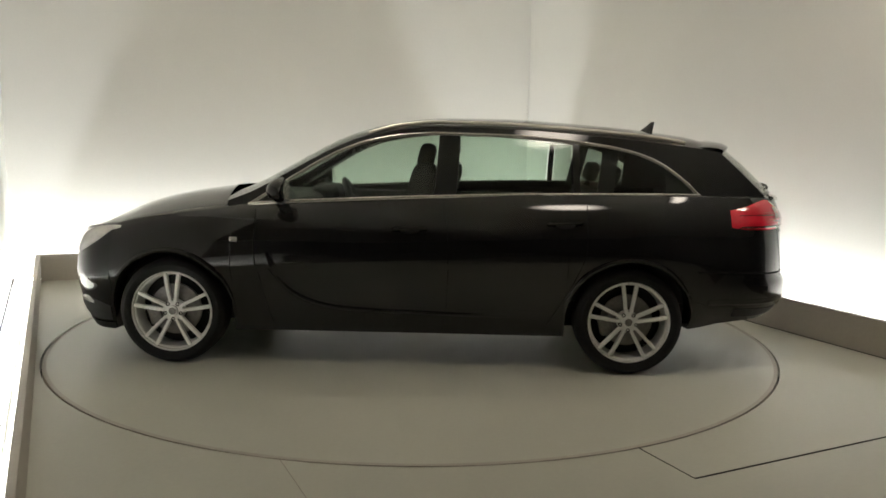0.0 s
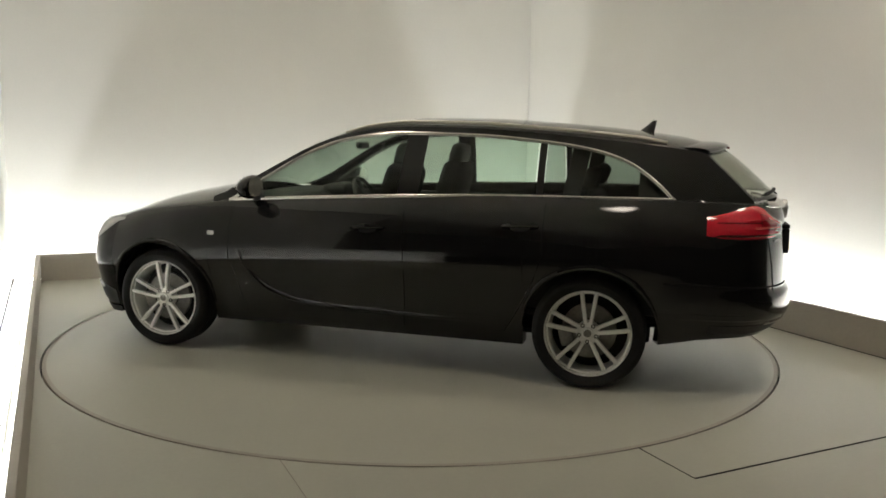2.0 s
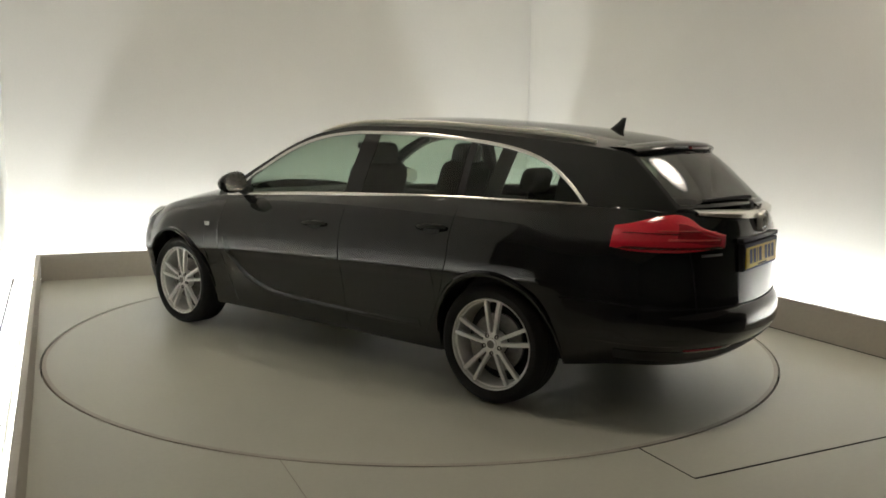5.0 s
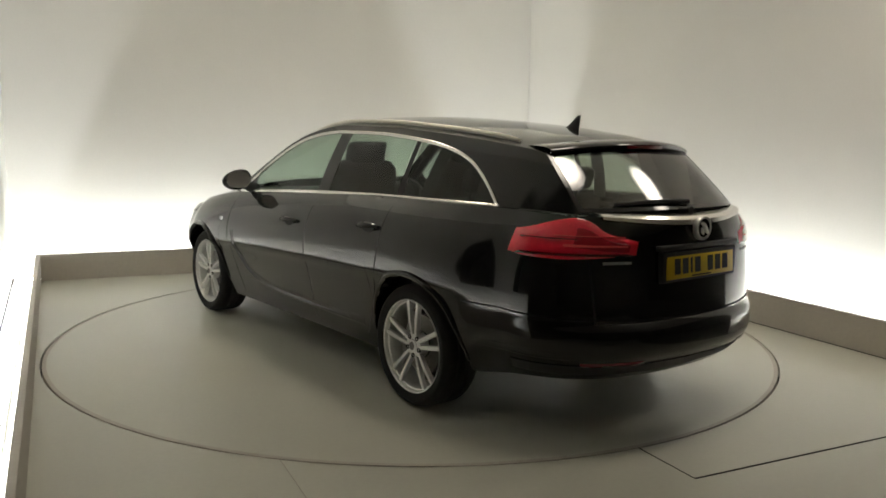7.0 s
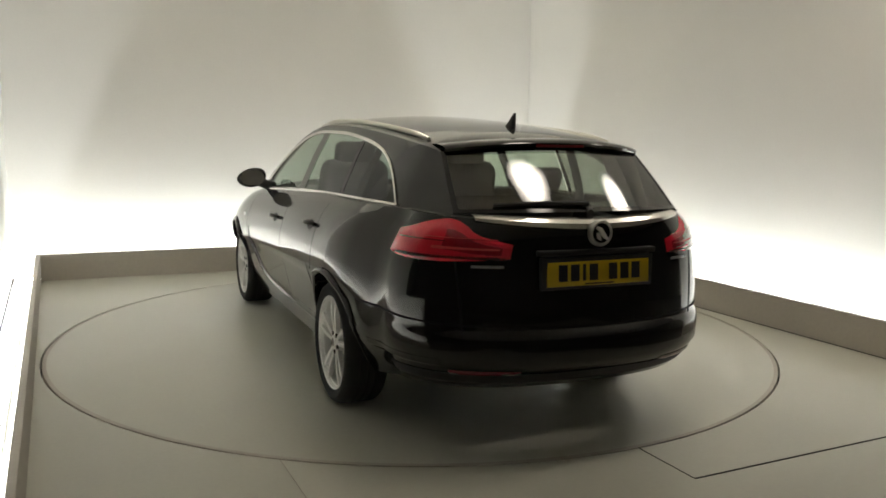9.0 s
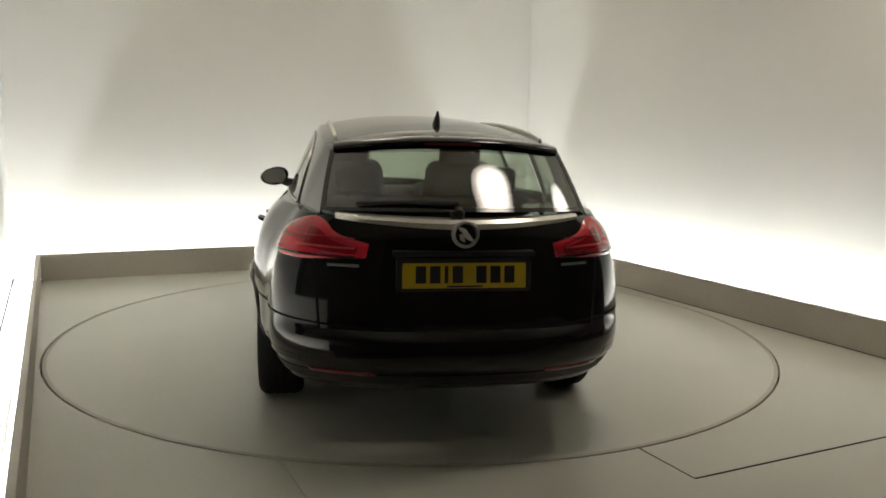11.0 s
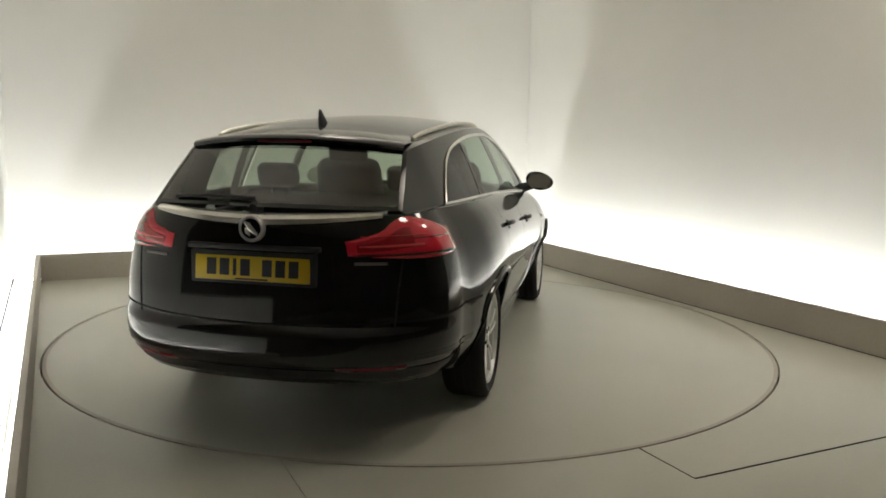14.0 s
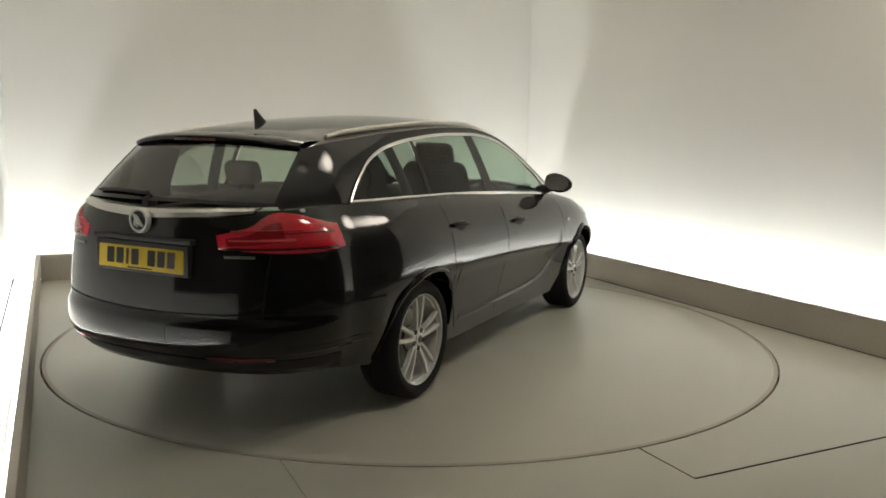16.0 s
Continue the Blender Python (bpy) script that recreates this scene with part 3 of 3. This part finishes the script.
box(-0.96, 0.96, -0.77, 0.77, 0.205, 0.23, 0.01, bm=bm)
part("underbody", bm, WELL, car, "dark underbody")


def handle(x, z):
    pts = []
    for k in range(13):
        t = k / 12
        p = on_body(s_of_x(x + 0.10 - 0.20 * t), z + 0.010 * t, 0.006 + 0.026 * math.sin(math.pi * t) ** 0.5)
        pts.append(p)
    return tube(pts, lambda t: 0.010 + 0.006 * math.sin(math.pi * t), 8)


def handle_cup(x, z):
    rows = []
    for i in range(9):
        u = -1 + 2 * i / 8
        rows.append([tuple(on_body(s_of_x(x + 0.06 * u), z + 0.026 * v * math.sqrt(max(0.02, 1 - u * u)), 0.0015)) for v in (-1, -0.5, 0, 0.5, 1)])
    return one(rows)


for x, z in ((-0.06, 0.845), (-0.97, 0.895)):
    for sgn in (0, 1):
        mk = (lambda b: flip(b)) if sgn else (lambda b: b)
        h = part("door_handle", mk(handle(x, z)), PAINT, car, "black door handle")
        part("handle_cup", mk(handle_cup(x, z)), TRIM, h)

pair("side_repeater", lambda: box(0.955, 1.0, side_y(0.98, 0.77) - 0.004, side_y(0.98, 0.77) + 0.007, 0.757, 0.785, 0.004), LENS, "small pale side indicator")


def mirror_shell():
    bm = bmesh.new()
    bmesh.ops.create_uvsphere(bm, u_segments=20, v_segments=14, radius=1)
    for v in bm.verts:
        c = v.co
        flat = 0.35 if c.x < 0 else 1.0
        v.co = Vector((0.69 + c.x * 0.085 * flat, 0.905 + c.y * 0.105 - 0.02 * c.z, 1.065 + c.z * 0.072 * (1 - 0.12 * c.y)))
    return bm


def mirror_glass():
    rows = []
    for i in range(10):
        u = -1 + 2 * i / 9
        rows.append([(0.658, 0.905 + 0.088 * u, 1.066 + 0.055 * v * math.sqrt(max(0.05, 1 - u ** 4))) for v in (-1, 0, 1)])
    return one(rows)


for sgn in (0, 1):
    mk = flip if sgn else (lambda b: b)
    m = part("door_mirror", mk(mirror_shell()), PAINT, car, "black door mirror housing")
    part("mirror_foot", mk(tube([(0.73, 0.74, 0.995), (0.715, 0.79, 1.012), (0.70, 0.86, 1.035)], lambda t: 0.042 - 0.010 * t, 10)), TRIM, m)
    part("mirror_glass", mk(mirror_glass()), CHROME, m)

# mirror triangle at the front corner of the glass
pair("sail_panel", lambda: one([[(x, high_y(x, z) + 0.0015, z) for z in np.linspace(belt_z(x) + 0.004, max(dlo(x), belt_z(x) + 0.006), 4)] for x in np.linspace(0.885, 0.70, 6)]), GLOSS_BLACK, "black sail panel beside the mirror")


# ---------------------------------------------------------------- car: tail
def patch(s0, s1, lo, hi, off=0.008, n=18, m=6):
    """A raised panel on the lower body between two heights given along s."""
    rows = []
    for i in range(n + 1):
        t = i / n
        s = s0 + (s1 - s0) * t
        a, b = lo(t), hi(t)
        row = []
        for j in range(m + 1):
            v = j / m
            e = min(1.0, 6 * min(t, 1 - t, ) + 0.0, 5 * min(v, 1 - v))
            row.append(tuple(on_body(s, a + (b - a) * v, 0.0012 + off * max(0.0, e) ** 0.5)))
        rows.append(row)
    return one(rows)


S_TAIL0, S_TAIL1 = 2.015, s_of_y(0.40, 0.92)
tail_hi = smooth_curve([(0, 0.985), (0.12, 1.0), (0.35, 1.035), (0.5, 1.045), (0.62, 1.03), (0.75, 0.985), (0.9, 0.96), (1, 0.945)])
tail_lo = smooth_curve([(0, 0.886), (0.15, 0.874), (0.5, 0.87), (1, 0.885)])
for sgn in (0, 1):
    mk = flip if sgn else (lambda b: b)
    tl = part("tail_light", mk(patch(S_TAIL0, S_TAIL1, tail_lo, tail_hi, 0.012)), RED, car, "glossy red tail light wrapping round the corner")
    span = S_TAIL1 - S_TAIL0
    part("lens_inner", mk(patch(S_TAIL0 + span * 0.46, S_TAIL0 + span * 0.97, lambda t: 0.888, lambda t: tail_hi(0.46 + 0.51 * t) - 0.012, 0.0136, 14, 4)), CRIMSON, tl, "dark crimson inner half of the tail light")
    part("lens_rib", mk(patch(S_TAIL0 + span * 0.30, S_TAIL0 + span * 0.90, lambda t: 0.962, lambda t: 0.970 - 0.004 * t, 0.0165, 14, 3)), PALE, tl, "pale rib of the tail light")
    part("lens_band", mk(patch(S_TAIL0 + span * 0.40, S_TAIL0 + span * 0.96, lambda t: 0.914, lambda t: 0.940 - 0.008 * t, 0.0165, 14, 3)), PALE, tl, "pale band of the tail light")
    part("lens_line", mk(patch(S_TAIL0 + span * 0.04, S_TAIL0 + span * 0.62, lambda t: 0.948, lambda t: 0.957, 0.0145, 14, 3)), RED_DARK, tl, "dark line across the tail light")
    part("lens_base", mk(patch(S_TAIL0 + span * 0.05, S_TAIL0 + span * 0.97, lambda t: 0.880, lambda t: 0.898, 0.014, 14, 3)), RED_DARK, tl, "dark red lower band")


def chrome_bar():
    rows = []
    for k in range(41):
        y = -0.53 + 1.06 * k / 40
        e = abs(y) / 0.53
        zc = 1.028 + 0.024 * e ** 1.5
        h = 0.020 * (1 - 0.55 * e ** 2)
        p = on_body(s_of_y(abs(y), zc), zc, 0.0)
        x = p.x
        rows.append([(x + 0.03, y, zc + h + 0.006), (x - 0.008, y, zc + h), (x - 0.024, y, zc + h * 0.2), (x - 0.022, y, zc - h), (x + 0.01, y, zc - h)])
    return one(rows)


part("tailgate_bar", chrome_bar(), CHROME, car, "chrome bar across the tailgate")


def round_badge():
    return lathe([(0.0, 0.012), (0.03, 0.012), (0.044, 0.010), (0.047, 0.016), (0.054, 0.017), (0.058, 0.010), (0.058, -0.01)], 40)


badge = part("badge", round_badge(), BADGE, car, "round chrome badge on the tailgate")
badge.matrix_basis = Matrix.Translation((-2.449, 0, 0.992)) @ pose(0, 0, 0, 0, 0, 90)
part("badge_disc", lathe([(0.0, 0.0135), (0.043, 0.0135), (0.043, 0.012)], 32), GLOSS_BLACK, badge, "dark disc of the badge")
part("badge_mark", tube([(-0.030, 0.014, -0.026), (-0.012, 0.016, -0.012), (0.002, 0.017, 0.002), (0.010, 0.017, 0.016), (0.028, 0.014, 0.026)], lambda t: 0.006 + 0.007 * math.sin(math.pi * t), 8), BADGE, badge)
part("badge_wing", tube([(0.004, 0.0145, -0.030), (0.016, 0.0155, -0.016), (0.024, 0.0145, 0.002)], lambda t: 0.004 + 0.006 * math.sin(math.pi * t), 8), BADGE, badge)


def plate_pose(y, z, off=0.0):
    lean = math.degrees(math.atan2(0.008, 0.10))
    return Matrix.Translation((-2.450 - off, y, z)) @ pose(0, 0, 0, 0, lean, 0)


plate = part("number_plate", box(-0.004, 0.004, -0.262, 0.262, -0.055, 0.055, 0.003), YELLOW, car, "yellow number plate with black bars")
plate.matrix_basis = plate_pose(0, 0.822, 0.006)
glyph = finish("plate_bar", box(-0.0055, -0.0042, -0.022, 0.022, -0.036, 0.036), INK, 0)
for k, y in enumerate((0.185, 0.125, 0.078, 0.03, -0.07, -0.13, -0.19)):
    wide = 0.35 if k == 2 else 1.0
    ob = share("plate_bar", glyph, plate, Matrix.Translation((0, y, 0.002)) @ Matrix.Diagonal((1, wide, 1, 1)))
part("plate_note", box(-0.0050, -0.0042, -0.075, 0.075, -0.051, -0.044), CLOTH, plate, "small dark line under the plate bars", smooth=0)
part("plate_frame", box(-2.456, -2.40, -0.285, 0.285, 0.752, 0.892, 0.006), TRIM, car, "black recess round the number plate")
part("tailgate_grip", box(-2.455, -2.40, -0.30, 0.30, 0.898, 0.922, 0.006), TRIM, car, "black grip strip over the number plate")

for y in (0.50, -0.50):
    s = s_of_y(0.50, 0.853)
    p = on_body(s, 0.853, 0.002)
    ob = part("script_bar", box(-0.002, 0.002, -0.07, 0.07, -0.006, 0.006, 0.001), SCRIPT, car, "small silver script on the tailgate")
    turn = math.degrees(math.atan2(out_normal(s, 0.853).y, -out_normal(s, 0.853).x))
    ob.matrix_basis = Matrix.Translation((p.x, math.copysign(p.y, y), p.z)) @ pose(0, 0, 0, 0, 0, -turn if y > 0 else turn)


def ring_line(z0, sa, sb, h=0.006, off=0.0015, n=40, lift=0.0):
    rows = []
    for k in range(n + 1):
        s = sa + (sb - sa) * k / n
        z = z0 + lift * (1 - k / n)
        rows.append([tuple(on_body(s, z - h, off)), tuple(on_body(s, z + h, off))])
    return one(rows)


pair("bumper_gap", lambda: ring_line(0.586, s_of_x(-1.76), 2.9999, 0.0045, lift=0.04), GAP, "dark gap over the rear bumper", smooth=0)
pair("tailgate_gap", lambda: one([[tuple(on_body(s_of_y(0.60 + 0.02 * t, 0.58 + 0.30 * t) + d, 0.58 + 0.30 * t, 0.0015)) for d in (-0.006, 0.006)] for t in np.linspace(0, 1, 10)]), GAP, "dark shut line of the tailgate", smooth=0)


pair("bumper_fold", lambda: ridge([(q, 0.435) for q in np.linspace(s_of_x(-1.84), 2.40, 24)], 0.0045, 0.022, 0.012), PAINT, "short raised fold at the bumper corner")
pair("rear_reflector", lambda: patch(s_of_y(0.64, 0.39), s_of_y(0.36, 0.39), lambda t: 0.388, lambda t: 0.410, 0.006, 12, 3), REFLECTOR, "thin dark red reflector in the bumper")
pair("lower_valance", lambda: one([[tuple(on_body(s, z, 0.003)) for z in (0.345, 0.37, 0.395)] for s in np.linspace(2.05, 2.9999, 24)]), TRIM, "black plastic lower bumper insert")

wiper_pts = []
for k in range(14):
    y = 0.02 + 0.42 * k / 13
    t = 1 - y / high_y(-2.18, cant(-2.18))
    p = over_point(-2.197 + 0.005 * math.sin(k / 13 * 3.0), t, 0.007)
    wiper_pts.append((p[0] - 0.008, y, p[2]))
wiper = part("rear_wiper", tube(wiper_pts, lambda t: 0.011 - 0.004 * t, 8), TRIM, car, "black rear wiper arm")
part("wiper_hub", lathe([(0.0, 0.03), (0.02, 0.03), (0.03, 0.01), (0.03, -0.02)], 20), TRIM, wiper).matrix_basis = Matrix.Translation((-2.372, 0.02, 1.070)) @ pose(0, 0, 0, 0, 0, 90)

# ---------------------------------------------------------------- car: nose
head_hi = smooth_curve([(0, 0.822), (0.3, 0.812), (0.6, 0.785), (1, 0.745)])
head_lo = smooth_curve([(0, 0.808), (0.2, 0.745), (0.5, 0.675), (0.75, 0.635), (1, 0.63)])
pair("headlight", lambda: patch(s_of_x(1.70), 0.42, head_lo, head_hi, 0.008), LENS, "clear headlight wrapping round the wing")
part("grille", one([[tuple((lambda p: (p.x, p.y * sg, p.z))(on_body(s, z, 0.004))) for z in np.linspace(0.48, 0.66, 4)] for s, sg in [(0.3 - 0.03 * k, 1) for k in range(10)] + [(0.03 * k + 0.01, -1) for k in range(10)]]), TRIM, car, "black front grille")
pair("front_insert", lambda: patch(0.97, 0.30, lambda t: 0.235, lambda t: 0.33 + 0.04 * math.sin(math.pi * min(1.0, 1.3 * t)), 0.004, 14, 4), TRIM, "black plastic insert low in the front bumper")
pair("fog_light", lambda: patch(0.80, 0.58, lambda t: 0.335, lambda t: 0.352 + 0.03 * math.sin(math.pi * t), 0.012, 10, 4), LENS, "small fog light with a pale rim")
pair("front_lip", lambda: ring_line(0.20, 1.0, 0.02, 0.02, 0.006), TRIM, "black front bumper lip")

# ---------------------------------------------------------------- car: wheels


def tyre():
    r = TYRE_R
    prof = [(0.235, 0.085), (0.243, 0.100), (0.262, 0.112), (0.285, 0.114), (0.302, 0.105), (r - 0.004, 0.088), (r, 0.07), (r, 0.045), (r - 0.006, 0.042), (r - 0.006, 0.036), (r, 0.033), (r, 0.006), (r - 0.006, 0.003)]
    prof = prof + [(a, -b) for a, b in prof[::-1]]
    return lathe(prof, 64)


def rim_ring():
    return lathe([(0.237, 0.100), (0.243, 0.104), (0.246, 0.098), (0.240, 0.086), (0.225, 0.080), (0.218, 0.05), (0.215, -0.08), (0.235, -0.10), (0.24, -0.10), (0.222, -0.07), (0.226, 0.06), (0.236, 0.100)], 64)


def spoke():
    """One twin spoke: two slim bars that part towards the rim."""
    bm = bmesh.new()
    for sg in (-1, 1):
        rows = []
        for k in range(9):
            t = k / 8
            rr = 0.048 + 0.183 * t
            mid = sg * (0.014 + 0.027 * t)
            wd = 0.0098 + 0.0012 * t
            yy = 0.083 + 0.010 * math.sin(t * 2.4) + 0.002 * t
            rows.append([(rr, yy - 0.026, mid - wd), (rr, yy - 0.003, mid - wd), (rr, yy, mid - wd * 0.6), (rr, yy, mid + wd * 0.6), (rr, yy - 0.003, mid + wd), (rr, yy - 0.026, mid + wd)])
        v, f = grid(rows)
        vs = [bm.verts.new(p) for p in v]
        for q in f:
            bm.faces.new([vs[i] for i in q])
    return bm


MESH = {"tyre": finish("tyre", tyre(), RUBBER), "rim": finish("rim", rim_ring(), ALLOY), "spoke": finish("spoke", spoke(), ALLOY, 25),
        "hub_cap": finish("hub_cap", lathe([(0.0, 0.094), (0.022, 0.094), (0.031, 0.090), (0.034, 0.084), (0.060, 0.082), (0.066, 0.070), (0.066, 0.03)], 32), ALLOY),
        "cap_disc": finish("cap_disc", lathe([(0.0, 0.0955), (0.02, 0.0955), (0.022, 0.094)], 24), STEEL),
        "bolt": finish("bolt", lathe([(0.0, 0.082), (0.006, 0.082), (0.0085, 0.0865), (0.0118, 0.0865), (0.0125, 0.078)], 10), GAP),
        "brake_disc": finish("brake_disc", lathe([(0.07, 0.025), (0.155, 0.025), (0.155, 0.005), (0.07, 0.005)], 40), STEEL),
        "back": finish("wheel_back", lathe([(0.0, -0.03), (0.216, -0.03)], 32), WELL),
        "caliper": finish("caliper", box(0.09, 0.17, 0.0, 0.045, -0.06, 0.06, 0.012), STEEL)}


def wheel(x, y, spin):
    side = 1 if y > 0 else -1
    w = new("wheel", MESH["rim"])
    w.parent = car
    tagged(w, "silver five twin-spoke alloy wheel")
    w.matrix_basis = Matrix.Translation((x, y, HUB_Z)) @ (Matrix.Identity(4) if side > 0 else pose(0, 0, 0, 0, 0, 180)) @ pose(0, 0, 0, 0, spin, 0)
    tagged(share("tyre", MESH["tyre"], w, Matrix.Identity(4)), "black rubber tyre")
    for k in range(5):
        share("spoke", MESH["spoke"], w, pose(0, 0, 0, 0, 72 * k, 0))
        share("bolt", MESH["bolt"], w, pose(0, 0, 0, 0, 72 * k + 36, 0) @ Matrix.Translation((0.050, 0.0, 0)))
    share("hub_cap", MESH["hub_cap"], w, Matrix.Identity(4))
    share("cap_disc", MESH["cap_disc"], w, Matrix.Identity(4))
    share("brake_disc", MESH["brake_disc"], w, Matrix.Identity(4))
    share("caliper", MESH["caliper"], w, pose(0, 0, 0, 0, -spin + 15, 0))
    share("wheel_back", MESH["back"], w, Matrix.Identity(4))


for x, y, spin in ((HUB_X, HUB_Y - 0.092, -90), (-HUB_X, HUB_Y - 0.062, -90), (HUB_X, -HUB_Y + 0.092, -90), (-HUB_X, -HUB_Y + 0.082, -90)):
    wheel(x, y, spin)

# ---------------------------------------------------------------- car: cabin
part("cabin_floor", box(-2.2, 1.0, -0.70, 0.70, 0.36, 0.40, 0.01), CLOTH, car, "dark carpet")
bm = box(0.62, 1.10, -0.70, 0.70, 0.62, 0.985, 0.06, 3)
box(0.52, 0.72, -0.58, -0.18, 0.86, 1.03, 0.05, 3, bm=bm)
part("dashboard", bm, DASH, car, "dark grey dashboard")
bm = box(-1.85, 0.72, 0.62, 0.70, 0.40, 0.975, 0.02)
box(-1.85, 0.72, -0.70, -0.62, 0.40, 0.975, 0.02, bm=bm)
part("door_lining", bm, DASH, car, "dark door lining")
rows = over(0.10, -1.88, 0.05, 1.0, 8, -0.028)
part("headliner", one([r + [(p[0], -p[1], p[2]) for p in r[-2::-1]] for r in rows]), LINING, car, "pale grey cloth roof lining")
part("load_cover", box(-2.20, -1.42, -0.52, 0.52, 0.93, 0.95, 0.008), CLOTH, car, "dark cover over the boot")


def front_seat(y, dx):
    s = part("front_seat", box(-0.15 + dx, 0.42 + dx, y - 0.25, y + 0.25, 0.48, 0.64, 0.06, 3), CLOTH, car, "dark cloth front seat")
    bm = box(-0.08, 0.08, -0.265, 0.265, 0.0, 0.65, 0.075, 4)
    for v in bm.verts:
        if v.co.z > 0.3:
            v.co.y *= 1 - 0.45 * (v.co.z - 0.3)
    b = part("backrest", bm, CLOTH, s)
    b.matrix_basis = Matrix.Translation((-0.10 + dx, y, 0.60)) @ pose(0, 0, 0, 0, -16, 0)
    bm = box(-0.052, 0.052, -0.14, 0.14, 0.605, 0.77, 0.051, 5)
    for yy in (-0.06, 0.06):
        box(-0.007, 0.007, yy - 0.007, yy + 0.007, 0.55, 0.66, bm=bm)
    h = part("headrest", bm, CLOTH, s)
    h.matrix_basis = Matrix.Translation((-0.10 + dx, y, 0.60)) @ pose(0, 0, 0, 0, -14, 0)


front_seat(0.37, 0.13)
front_seat(-0.37, -0.03)


def quarter_lining():
    rows = []
    for x in np.linspace(-1.17, -1.27, 5):
        rows.append([(x - 0.05 * t, high_y(x, z) - 0.035, z) for t in np.linspace(0, 1, 6) for z in [belt_z(x) - 0.03 + (dlo(x) + 0.01 - belt_z(x)) * t]])
    return one(rows)


def tail_lining():
    rows = []
    for x in np.linspace(-1.60, -1.97, 8):
        hi = cant(x) - 0.02
        rows.append([(x, high_y(x, z) - 0.03, z) for t in np.linspace(0, 1, 6) for z in [belt_z(x) - 0.03 + (hi - belt_z(x) + 0.03) * t]])
    return one(rows)


pair("quarter_lining", quarter_lining, CLOTH, "dark inner lining of the pillar")
pair("tail_lining", tail_lining, CLOTH, "dark inner lining of the rear pillar")
bench = part("rear_bench", box(-1.15, -0.65, -0.62, 0.62, 0.46, 0.62, 0.05, 3), CLOTH, car, "dark cloth rear bench")
bm = box(-0.07, 0.07, -0.62, 0.62, 0.0, 0.52, 0.05, 3)
part("backrest", bm, CLOTH, bench).matrix_basis = Matrix.Translation((-1.12, 0, 0.56)) @ pose(0, 0, 0, 0, -18, 0)
for y in (0.38, -0.38):
    bm = box(-0.045, 0.045, -0.12, 0.12, 0.56, 0.70, 0.04, 3)
    for yy in (-0.05, 0.05):
        box(-0.006, 0.006, yy - 0.006, yy + 0.006, 0.50, 0.58, bm=bm)
    part("headrest", bm, CLOTH, bench).matrix_basis = Matrix.Translation((-1.12, y, 0.56)) @ pose(0, 0, 0, 0, -18, 0)


def steering():
    bm = bmesh.new()
    pts = [(0.185 * math.cos(2 * math.pi * k / 28), 0.185 * math.sin(2 * math.pi * k / 28), 0) for k in range(29)]
    bm = tube(pts, 0.015, 8, cap=False)
    bmesh.ops.remove_doubles(bm, verts=bm.verts, dist=0.001)
    box(-0.06, 0.06, -0.075, 0.075, -0.03, 0.012, 0.015, bm=bm)
    box(-0.18, 0.18, -0.02, 0.02, -0.012, 0.004, 0.004, bm=bm)
    return bm


part("steering_wheel", steering(), DASH, car, "black steering wheel").matrix_basis = Matrix.Translation((0.42, -0.37, 0.90)) @ pose(0, 0, 0, 0, -65, 0)
part("inside_mirror", box(0.30, 0.33, -0.10, 0.10, 1.295, 1.345, 0.014, 3), DASH, car, "black inside mirror")


# ---------------------------------------------------------------- what moves
def motions():
    times = [0, 0.1] + [0.5 * k for k in range(1, 32)] + [15.9, 16]
    rows, turns = [], []
    for t in times:
        a = TH0 + RATE * t
        m = pose(0, 0, 0, 0, 0, a)
        turns.append((t, m))
        rows.append((t, m @ Matrix.Translation((0.0558, 0.1197, 0))))
    walk(car, rows)
    walk(table, turns)


motions()
